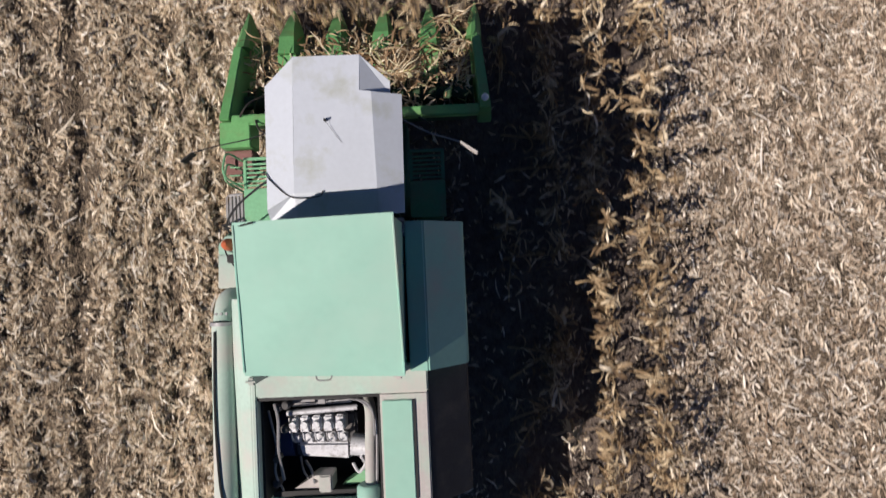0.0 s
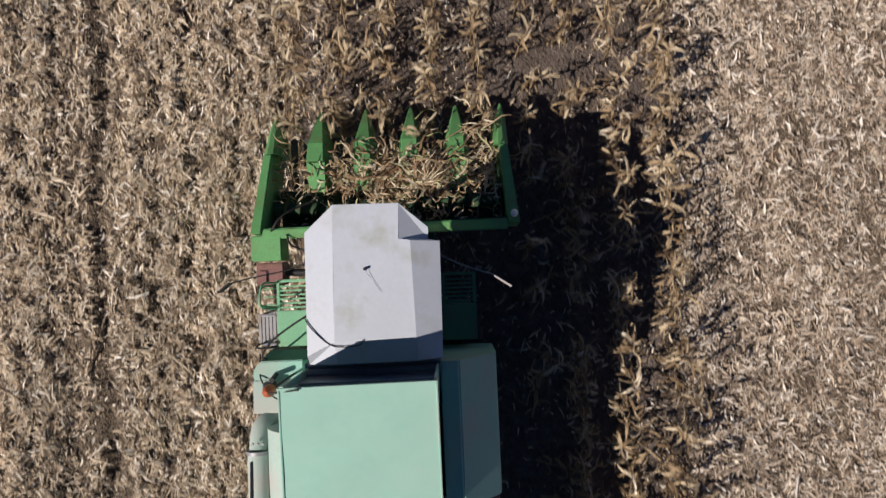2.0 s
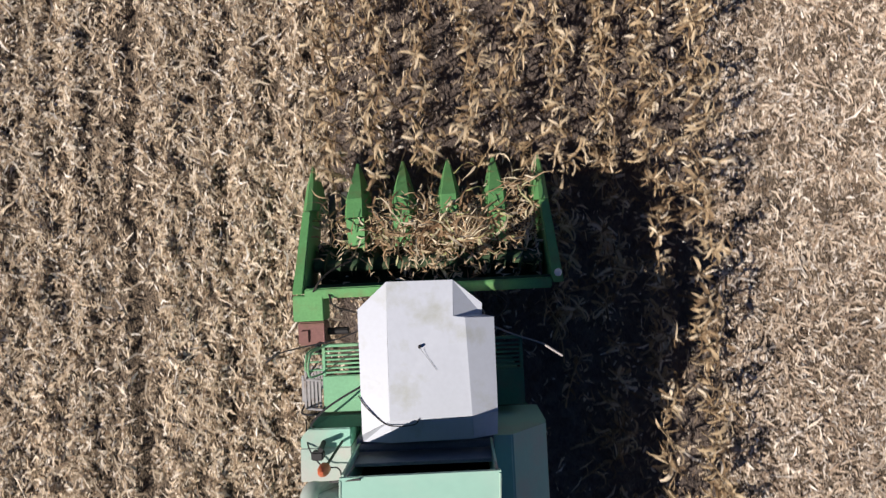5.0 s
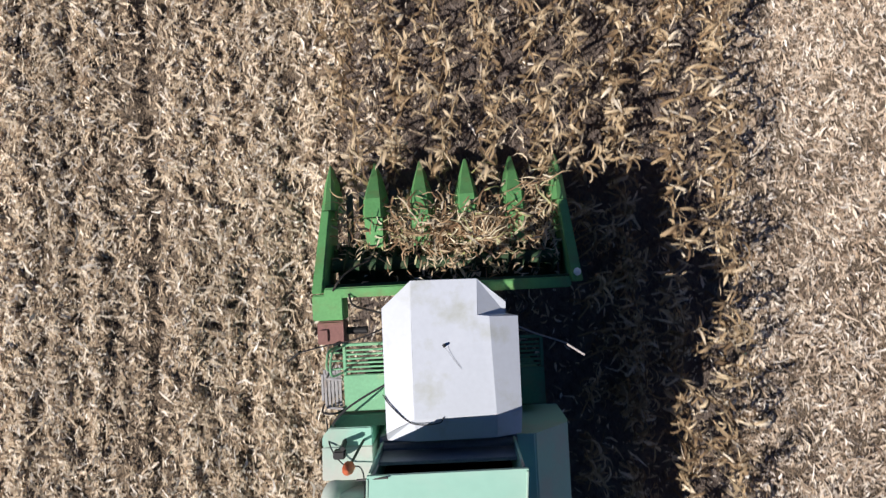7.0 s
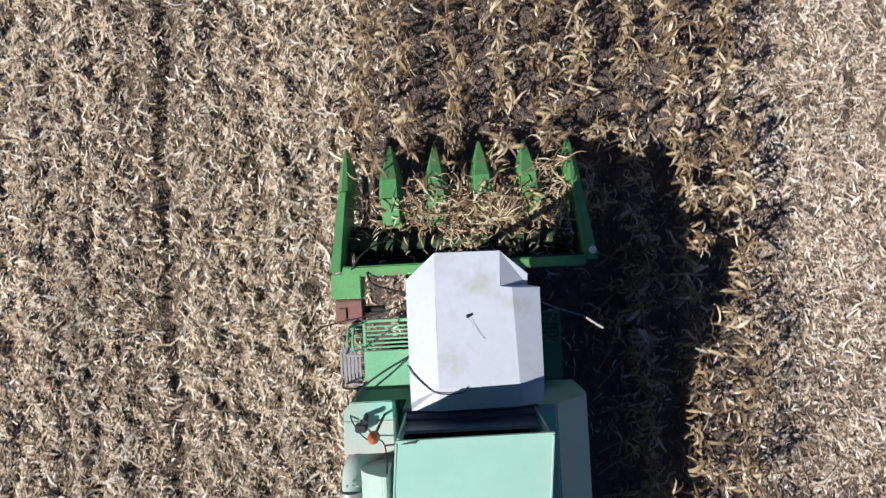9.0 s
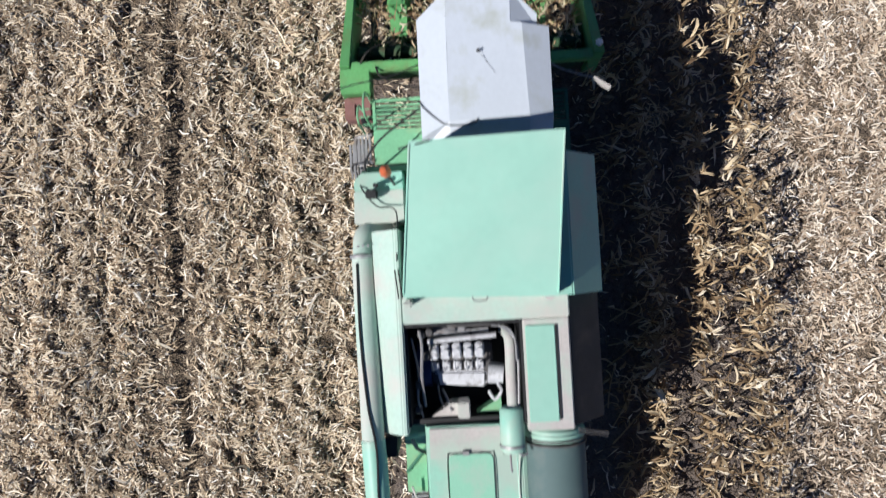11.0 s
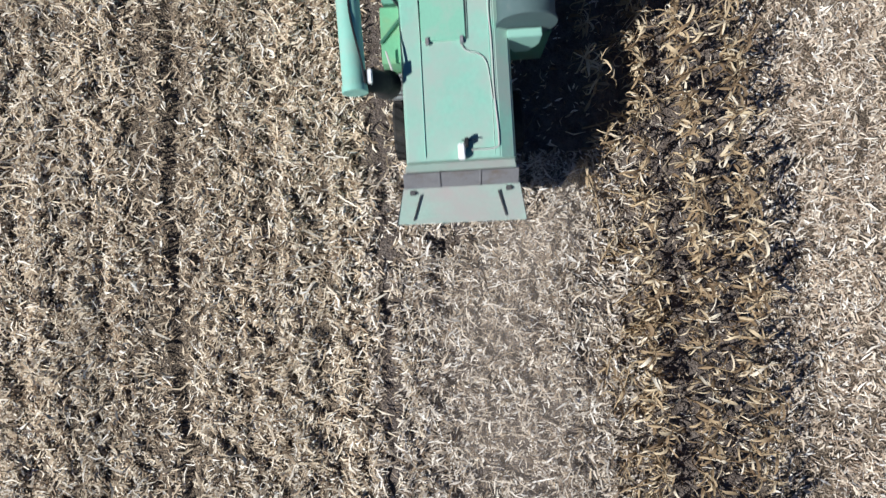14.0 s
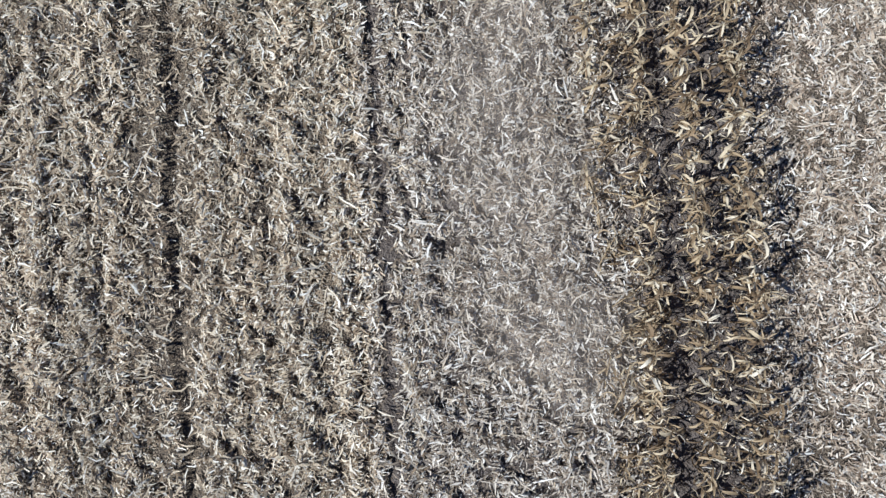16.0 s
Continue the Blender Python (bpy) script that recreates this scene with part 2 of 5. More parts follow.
PANEL_MINT = material("hatch_mint_paint", (0.27, 0.545, 0.40), 0.5, vary=0.08, scale=2, bump=0.04, dirt=(0.36, 0.50, 0.41), dirt_amount=0.4, dirt_scale=3)
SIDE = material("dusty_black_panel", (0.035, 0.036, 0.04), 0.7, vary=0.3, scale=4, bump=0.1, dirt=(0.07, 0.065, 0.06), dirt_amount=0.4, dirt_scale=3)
GLASS = bpy.data.materials.new("tinted_cab_glass")
GLASS.use_nodes = True
GLASS.node_tree.nodes["Principled BSDF"].inputs["Base Color"].default_value = (0.75, 0.82, 0.79, 1)
GLASS.node_tree.nodes["Principled BSDF"].inputs["Transmission Weight"].default_value = 1.0
GLASS.node_tree.nodes["Principled BSDF"].inputs["Roughness"].default_value = 0.05


# ---- building helpers ----
def fast_mesh(name, verts, quads, mats):
    me = bpy.data.meshes.new(name)
    nv, nq = len(verts), len(quads)
    me.vertices.add(nv)
    me.vertices.foreach_set("co", np.asarray(verts, dtype=np.float32).ravel())
    me.loops.add(nq * 4)
    me.loops.foreach_set("vertex_index", np.asarray(quads, dtype=np.int32).ravel())
    me.polygons.add(nq)
    me.polygons.foreach_set("loop_start", np.arange(0, nq * 4, 4, dtype=np.int32))
    me.update(calc_edges=True)
    for m in mats:
        me.materials.append(m)
    return me


def part(name, bm, mat, parent, label="", smooth=False):
    me = bpy.data.meshes.new(name)
    bmesh.ops.recalc_face_normals(bm, faces=bm.faces)
    bm.to_mesh(me)
    bm.free()
    me.materials.append(mat)
    if smooth:
        for p in me.polygons:
            p.use_smooth = True
        me.set_sharp_from_angle(angle=radians(40))
    ob = new(name, me)
    ob.parent = parent
    if label:
        ob["label"] = label
    return ob


def hexa(bm, pts, bevel=0.0):
    """A six-sided block from its four lower and four upper corners, each ring in order."""
    v = [bm.verts.new(p) for p in pts]
    faces = [bm.faces.new([v[i] for i in q]) for q in ((3, 2, 1, 0), (4, 5, 6, 7), (0, 1, 5, 4), (1, 2, 6, 5), (2, 3, 7, 6), (3, 0, 4, 7))]
    if bevel:
        edges = list({e for f in faces for e in f.edges})
        bmesh.ops.bevel(bm, geom=edges, offset=bevel, segments=2, affect="EDGES", clamp_overlap=True)
    return bm


def box(bm, lo, hi, bevel=0.01):
    (a, b, c), (d, e, f) = lo, hi
    return hexa(bm, [(a, b, c), (d, b, c), (d, e, c), (a, e, c), (a, b, f), (d, b, f), (d, e, f), (a, e, f)], bevel)


def prism(bm, outline, z0, z1, bevel=0.0):
    """An upright prism over an outline of (x, y)."""
    lo = [bm.verts.new((x, y, z0)) for x, y in outline]
    hi = [bm.verts.new((x, y, z1)) for x, y in outline]
    n = len(outline)
    fs = [bm.faces.new(hi), bm.faces.new(lo[::-1])] + [bm.faces.new((lo[i], lo[(i + 1) % n], hi[(i + 1) % n], hi[i])) for i in range(n)]
    if bevel:
        bmesh.ops.bevel(bm, geom=list({e for f in fs for e in f.edges}), offset=bevel, segments=2, affect="EDGES", clamp_overlap=True)
    return bm


def tube(bm, path, radius, sides=10, caps=True):
    """A round bar along a path; radius: one, or one for each point."""
    path = [Vector(p) for p in path]
    radii = radius if isinstance(radius, (list, tuple)) else [radius] * len(path)
    rings, up = [], None
    for i, p in enumerate(path):
        d = (path[min(i + 1, len(path) - 1)] - path[max(i - 1, 0)]).normalized()
        if up is None:
            up = d.orthogonal().normalized()
        up = (up - d * up.dot(d)).normalized()
        side = d.cross(up)
        rings.append([bm.verts.new(p + radii[i] * (math.cos(a) * up + math.sin(a) * side)) for a in (2 * math.pi * k / sides for k in range(sides))])
    for a, b in zip(rings, rings[1:]):
        for k in range(sides):
            bm.faces.new((a[k], a[(k + 1) % sides], b[(k + 1) % sides], b[k]))
    if caps:
        bm.faces.new(rings[0][::-1])
        bm.faces.new(rings[-1])
    return bm


def arc(points, steps=8):
    """A smooth curve through points (Catmull-Rom)."""
    p = [Vector(q) for q in points]
    p = [2 * p[0] - p[1]] + p + [2 * p[-1] - p[-2]]
    out = []
    for i in range(1, len(p) - 2):
        for s in range(steps):
            t = s / steps
            out.append(0.5 * (2 * p[i] + (p[i + 1] - p[i - 1]) * t + (2 * p[i - 1] - 5 * p[i] + 4 * p[i + 1] - p[i + 2]) * t * t
                              + (3 * p[i] - p[i - 1] - 3 * p[i + 1] + p[i + 2]) * t ** 3))
    return out + [p[-2]]


def sheet(bm, pts, thick=0.01):
    """A flat or folded plate: four corners in order, given thickness downwards along its normal."""
    p = [Vector(q) for q in pts]
    n = (p[1] - p[0]).cross(p[3] - p[0]).normalized() * thick
    return hexa(bm, [q - n for q in p] + p)


def bm_new():
    return bmesh.new()

# ---- field ----
ROWS_CUT = (-1.36, -0.68, 0.0, 0.68, 1.36)         # rows that the header takes
ROW_BEATEN = 2.04                                 # row that the header brushes
ROWS_LEFT_STANDING = (2.72, 3.40, 4.08)           # rows that stay beside it
rng = np.random.default_rng(7)


def height(x, y):
    """Low ridges along the rows, a deep furrow, a wheel track, clods."""
    x, y = np.asarray(x, float), np.asarray(y, float)
    near = np.clip((24 - np.abs(x)) / 6, 0, 1)
    wob = 0.05 * np.sin(y * 0.9) + 0.035 * np.sin(y * 2.3 + 1) + 0.03 * np.sin(y * 5.7 + 2) + 0.02 * np.sin(y * 11.3)
    h = 0.022 * np.cos(2 * np.pi * (x + wob * 0.4) / 0.7)
    h = h - 0.13 * (0.8 + 0.2 * np.sin(y * 3.3)) * np.exp(-((x + 4.78 + wob) / 0.11) ** 2) - 0.05 * np.exp(-((x + 5.5 + wob) / 0.12) ** 2) - 0.04 * np.exp(-((x + 3.35 - wob) / 0.12) ** 2)
    h = h - 0.035 * np.exp(-((x + 1.40) / 0.17) ** 2)
    h = h + 0.012 * np.sin(3.1 * x + 1.7 * y) * np.sin(2.3 * y - 1.1 * x) + 0.009 * np.sin(11 * x + 3 * y) * np.sin(9 * y)
    return h * near


def ground():
    far = (10.5, 14, 22, 40, 90, 250, 800, 2500)
    xs = np.array([-q for q in far[::-1]] + list(np.arange(-9.9, 9.95, 0.1)) + list(far))
    ys = np.array([-12 - q for q in far[::-1]] + list(np.arange(-12, 38.05, 0.16)) + [38 + q for q in far])
    gx, gy = np.meshgrid(xs, ys)
    gz = height(gx, gy) + rng.normal(0, 0.011, gx.shape) * (np.abs(gx) < 10)
    v = np.stack([gx.ravel(), gy.ravel(), gz.ravel()], 1)
    w, hgt = len(xs), len(ys)
    i = (np.arange(hgt - 1)[:, None] * w + np.arange(w - 1)[None, :]).ravel()
    me = fast_mesh("ground", v, np.stack([i, i + 1, i + 1 + w, i + w], 1), [SOIL])
    me.polygons.foreach_set("use_smooth", [True] * len(me.polygons))
    tagged(new("ground", me), "dark brown ploughed soil of a maize field", "ground", kind="structure")


def pieces(n, xs, ys, zs, length, width, yaw, lift, curl, rest):
    """n dry leaf and stalk pieces, each a strip of three folds lying on the ground."""
    d = np.stack([np.cos(yaw), np.sin(yaw)], 1)
    s = np.stack([-d[:, 1], d[:, 0]], 1)
    roll = rng.normal(0, 0.6, n)
    bend = rng.normal(0, 0.5, n)
    rows_ = []
    for k, u in enumerate((-0.5, -0.08, 0.5)):
        wide = width * ((0.38, 1.05, 0.14)[k] + 0.25 * rng.random(n))
        c = np.stack([xs, ys], 1) + d * (u * length)[:, None] + s * (bend * length * (u * u))[:, None]
        z = zs + rest + lift * (u + 0.5) * length + curl * length * (0.25 - u * u)
        for side in (-0.5, 0.5):
            q = c + s * (side * wide)[:, None]
            rows_.append(np.column_stack([q, z + side * wide * np.sin(roll)]))
    v = np.stack(rows_, 1).reshape(-1, 3)
    b = np.arange(n)[:, None] * 6
    quads = np.concatenate([b + np.array([0, 1, 3, 2]), b + np.array([2, 3, 5, 4])], 1).reshape(-1, 4)
    return v, quads


def strew(x0, x1, y0, y1, per_m2, keep=None, small=1.0):
    n = int((x1 - x0) * (y1 - y0) * per_m2)
    x, y = rng.uniform(x0, x1, n), rng.uniform(y0, y1, n)
    if keep is not None:
        k = rng.random(n) < keep(x, y)
        x, y = x[k], y[k]
    n = len(x)
    big = rng.random(n) < 0.42
    length = np.where(big, 0.09 * np.exp(rng.normal(0.35, 0.42, n)), rng.uniform(0.025, 0.10, n)) * small
    width = np.where(big, rng.uniform(0.010, 0.036, n), rng.uniform(0.008, 0.022, n)) * small
    yaw = rng.uniform(0, 2 * np.pi, n)
    lift = np.abs(rng.normal(0, 0.17, n)) * np.where(rng.random(n) < 0.12, 2.5, 1.0)
    curl = rng.normal(0.08, 0.15, n)
    heap = np.clip(clumping(x, y) - 0.35, 0, 0.5) * (x < 4.5)
    return pieces(n, x, y, height(x, y), length, width, yaw, lift, curl, 0.004 + rng.random(n) * (0.05 + 0.30 * heap))


CELLS = rng.random((480, 300))


def clumping(x, y, cell=0.13):
    """Smooth random values over the field, for tufts and bare gaps between the pieces."""
    u, w = (x + 12) / cell, (y + 14) / (cell * 1.4)
    i, j = np.floor(u).astype(int), np.floor(w).astype(int)
    f, g = u - i, w - j
    f, g = f * f * (3 - 2 * f), g * g * (3 - 2 * g)
    c = CELLS
    n, m = c.shape
    a, b, d, e = c[j % n, i % m], c[j % n, (i + 1) % m], c[(j + 1) % n, i % m], c[(j + 1) % n, (i + 1) % m]
    return (a * (1 - f) + b * f) * (1 - g) + (d * (1 - f) + e * f) * g


def cover_of(x, y):
    """Share of the litter that lies at a place."""
    wob = 0.05 * np.sin(y * 0.9) + 0.035 * np.sin(y * 2.3 + 1) + 0.03 * np.sin(y * 5.7 + 2) + 0.02 * np.sin(y * 11.3)
    k = np.ones_like(x)
    k = np.where((x > -1.7) & (x < 1.95), 0.25, k)
    k = np.where((x > -0.9) & (x < 1.95), 0.04, k)
    k = np.where((x >= 1.45) & (x < 4.5), 0.05, k)
    k = np.where((x >= 1.45) & (x < 2.6), 0.02, k)
    for at, wide, less in ((-4.78, 0.13, 0.97), (-5.15, 0.35, 0.45), (-5.55, 0.14, 0.4), (-4.4, 0.2, 0.3), (-3.35, 0.11, 0.4), (-2.25, 0.1, 0.4), (-6.6, 0.12, 0.3)):
        k = k * (1 - less * np.exp(-((x - at + wob) / wide) ** 2))
    k = k * (1 - 0.95 * np.exp(-((x + 1.40) / 0.15) ** 2)) * (1 - 0.48 * np.exp(-((x + 4.9) / 0.6) ** 2))
    patch = np.sin(x * 2.1 + np.sin(y * 1.3)) * np.sin(y * 1.7 + 0.6 * np.sin(x * 3.1))
    band = np.where(x < -1.7, 0.80 + 0.20 * np.cos(2 * np.pi * (x + wob) / 0.7), 0.95)
    tuft = np.where(x > 4.5, np.clip(-0.1 + 1.6 * clumping(x, y), 0.2, 1), np.clip(np.where(x < -5.7, -0.2, -0.33) + 2.6 * clumping(x, y), 0.08, 1))
    return k * band * tuft * (0.84 + 0.16 * patch)


def litter():
    for y in range(-10, 22, 2):
        v, q = strew(-8.8, 4.5, y, y + 2, 2500, cover_of)
        tagged(new("maize_litter", fast_mesh("maize_litter", v, q, [LITTER])), "chopped pale dry maize leaves and stalks strewn on soil", "crop residue", "field litter", "stuff")
        v, q = strew(4.5, 8.8, y, y + 2, 1650, cover_of, 0.9)
        tagged(new("bleached_litter", fast_mesh("bleached_litter", v, q, [PALE])), "bleached chopped maize residue strewn thickly on soil", "crop residue", "field litter", "stuff")


def fresh_litter():
    """Residue that the chopper leaves behind the harvester: beds that settle as it passes over them."""
    beds = []
    for y in np.arange(6.0, 24.0, 1.0):
        v, q = strew(-1.72, 2.8, y, y + 1.0, 1400, lambda a, b: np.clip((2.8 - a) / 0.6, 0, 1) * (1 - 0.97 * np.exp(-((a + 1.40) / 0.17) ** 2)) * np.clip(-0.2 + 1.9 * clumping(a, b), 0.15, 1))
        v[:, 1] -= y
        ob = new("chopped_residue", fast_mesh("chopped_residue", v, q, [FRESH]))
        ob.location = (0, y, 0)
        tagged(ob, "freshly chopped grey maize residue behind the harvester", "crop residue", "residue beds", "stuff")
        beds.append((ob, y))
    return beds


def blade(base, azimuth, length, wide, rise, droop, twist):
    """One arching, drooping dry leaf: seven sections with a folded middle."""
    out = []
    cx, cy, z, ang = base[0], base[1], 0.0, rise
    steps = 6
    for k in range(steps + 1):
        f = k / steps
        yaw = azimuth + 0.5 * twist * f + 0.35 * math.sin(5.3 * f + 23 * twist)
        dx, dy = math.cos(yaw), math.sin(yaw)
        w = wide * (0.7 + 0.9 * f * (1 - f)) * (1 - f ** 5) * (0.85 + 0.25 * math.sin(9 * f + 17 * twist)) + 0.002
        t = twist * f
        sx, sy, sz = -dy * math.cos(t), dx * math.cos(t), math.sin(t)
        out += [(cx - sx * w, cy - sy * w, base[2] + z - sz * w + 0.25 * w), (cx, cy, base[2] + z), (cx + sx * w, cy + sy * w, base[2] + z + sz * w + 0.25 * w)]
        ang -= droop / steps * (0.6 + 0.9 * f)
        cx += dx * length / steps * math.cos(ang)
        cy += dy * length / steps * math.cos(ang)
        z += length / steps * math.sin(ang)
        z = max(z, 0.02 - base[2])
    quads = [(3 * k + j, 3 * k + j + 1, 3 * k + j + 4, 3 * k + j + 3) for k in range(steps) for j in (0, 1)]
    return out, quads


def maize(r, x, y, tall):
    """One dry maize plant as (vertices, quads) of its jointed leaning stalk, of its hanging leaves with the broken tassel, and of its husked ear."""
    stalk, leaves, ear = ([], []), ([], []), ([], [])

    def put(to, v, q):
        o = len(to[0])
        to[0].extend(v)
        to[1].extend([tuple(i + o for i in f) for f in q])
    lean, way = r.uniform(0.06, 0.30), r.choice((0.5, 1.5)) * math.pi + r.gauss(0, 0.7)
    spine = []
    for k in range(6):
        f = k / 5
        spine.append((x + math.cos(way) * lean * tall * f * f, y + math.sin(way) * lean * tall * f * f, tall * f * (1 - 0.15 * lean * f)))
    v = []
    for k, p in enumerate(spine):
        rad = 0.016 - 0.009 * k / 5
        v += [(p[0] + rad * math.cos(a), p[1] + rad * math.sin(a), p[2]) for a in (0, 1.571, 3.142, 4.712)]
    put(stalk, v, [(4 * k + j, 4 * k + (j + 1) % 4, 4 * k + 4 + (j + 1) % 4, 4 * k + 4 + j) for k in range(5) for j in range(4)])

    def on(f):
        k = min(int(f * 5), 4)
        g = f * 5 - k
        return tuple(a + (b - a) * g for a, b in zip(spine[k], spine[k + 1]))
    count = r.randint(14, 18)
    for k in range(count):
        f = 0.22 + 0.78 * (k / count) ** 0.85 + r.uniform(-0.03, 0.03)
        az = r.uniform(0, 2 * math.pi)
        if r.random() < 0.2:       # a shrivelled thin leaf that reaches out
            put(leaves, *blade(on(min(f, 1)), az, r.uniform(0.25, 0.5), r.uniform(0.003, 0.009), r.uniform(0.1, 1.0), r.uniform(1.8, 3.8), r.uniform(-3, 3)))
        else:                      # a limp leaf that folds over and hangs down along the stalk
            put(leaves, *blade(on(min(f, 1)), az, r.uniform(0.28, 0.60), r.uniform(0.011, 0.029), r.uniform(1.0, 1.5), r.uniform(3.6, 5.2), r.uniform(-3.4, 3.4)))
    for k in range(r.randint(2, 4)):
        put(leaves, *blade(spine[-1], r.uniform(0, 6.28), r.uniform(0.10, 0.2), 0.005, r.uniform(0.4, 1.4), r.uniform(0.5, 1.8), 0))
    p, a = on(r.uniform(0.45, 0.6)), r.uniform(0, 6.28)
    v, n = [], 6
    for u, rad in ((0, 0.012), (0.06, 0.03), (0.15, 0.027), (0.23, 0.006)):
        c = (p[0] + math.cos(a) * (0.02 + u * 0.7), p[1] + math.sin(a) * (0.02 + u * 0.7), p[2] + 0.06 - u * 0.7)
        v += [(c[0] + rad * math.cos(b) * -math.sin(a), c[1] + rad * math.cos(b) * math.cos(a), c[2] + rad * math.sin(b)) for b in (6.283 * j / n for j in range(n))]
    put(ear, v, [(n * k + j, n * k + (j + 1) % n, n * k + n + (j + 1) % n, n * k + n + j) for k in range(3) for j in range(n)])
    return stalk, leaves, ear


def standing_rows():
    r = random.Random(5)
    for x in ROWS_LEFT_STANDING:
        V, Q = [], []
        y = -11.5
        while y < 37:
            y += r.uniform(0.15, 0.31) if -9 < y < 22 else r.uniform(0.3, 0.5)
            gaps, low, tall = {2.72: (0.2 if y > 8 else 0.4, 0.6, 1.05), 3.40: (0.08, 0.9, 1.35)}.get(x, (0.05, 1.05, 1.45))
            if r.random() < gaps:
                continue
            for v, q in maize(r, x + r.gauss(0, 0.05), y, r.uniform(low, tall)):
                o = len(V)
                V += v
                Q += [tuple(i + o for i in f) for f in q]
        v = np.array(V)
        v[:, 2] += height(v[:, 0] * 0 + x, v[:, 1]) - 0.01
        tagged(new("maize_row", fast_mesh("maize_row", v, Q, [LEAF])), "row of standing dry golden-brown maize plants in soil", "maize plants", "standing maize rows", "stuff")


def cut_rows():
    """Single maize plants in the rows that the header takes; the stalk rolls draw each one down as the header reaches it."""
    r = random.Random(11)
    kinds = []
    for k in range(16):
        kinds.append([fast_mesh(n, v, q, [LEAF]) for n, (v, q) in zip(("maize_plant", "leaves", "ear"), maize(r, 0, 0, r.uniform(1.15, 1.65)))])
    plants = []
    for x in ROWS_CUT:
        y = -0.9 + r.uniform(0, 0.2)
        while y < 15.0:
            stem, leaf, cob = r.choice(kinds)
            ob = new("maize_plant", stem)
            for n, me in (("leaves", leaf), ("ear", cob)):
                new(n, me).parent = ob
            at = (x + r.gauss(0, 0.045), y, float(height(x, y)) - 0.01, r.choice((0, 180)) + r.gauss(0, 14))
            ob.matrix_basis = pose(at[0], at[1], at[2], 0, 0, at[3])
            tagged(ob, "dry golden-brown maize plant standing in bare soil", "maize plant", "maize ahead of the header")
            plants.append((ob, at))
            y += r.uniform(0.21, 0.35)
    # the rest of these rows, further on, in short lengths
    for y in np.arange(15.15, 36.0, 0.28):
        V, Q = [], []
        for x in ROWS_CUT:
            for v, q in maize(r, x + r.gauss(0, 0.05), r.uniform(-0.1, 0.1), r.uniform(1.15, 1.65)):
                o = len(V)
                V += v
                Q += [tuple(i + o for i in f) for f in q]
        ob = new("maize_stand", fast_mesh("maize_stand", V, Q, [LEAF]))
        ob.location = (0, y, 0)
        tagged(ob, "dry golden-brown maize plants standing in bare soil", "maize plants", "maize further ahead", "stuff")
        plants.append((ob, (0, float(y), 0, 0)))
    return plants


def beaten_row():
    """Single maize plants beside the header; its side wall pushes most of them over as it comes by."""
    r = random.Random(23)
    kinds = [[fast_mesh(n, v, q, [LEAF]) for n, (v, q) in zip(("maize_plant", "leaves", "ear"), maize(r, 0, 0, r.uniform(0.75, 1.2)))] for k in range(8)]
    plants, y = [], -8.5
    while y < 21:
        stem, leaf, cob = r.choice(kinds)
        ob = new("maize_plant", stem)
        for n, me in (("leaves", leaf), ("ear", cob)):
            new(n, me).parent = ob
        at = (ROW_BEATEN + r.gauss(0, 0.045), y, float(height(ROW_BEATEN, y)) - 0.01)
        turn, way = r.uniform(-180, 180), r.uniform(-20, 100)
        lean = r.uniform(55, 80) if r.random() < (0.75 if y < 16.5 else 0.4) else r.uniform(0, 20)
        tagged(ob, "dry brown maize plant at the edge of the cut", "maize plant", "maize beside the header")
        plants.append((ob, at, turn, way, lean))
        y += r.uniform(0.24, 0.40) if y > 6 else r.uniform(0.38, 0.75)
    return plants


ground()
litter()
beds = fresh_litter()
standing_rows()
plants = cut_rows()
brushed = beaten_row()

# ---- combine harvester (its own space: divider tips at y = 0, ground at z = 0, front towards +y) ----
combine = new("combine_harvester")
combine.empty_display_size = 0.5
tagged(combine, "mint-green combine harvester with white cab roof and green maize header", "combine harvester")


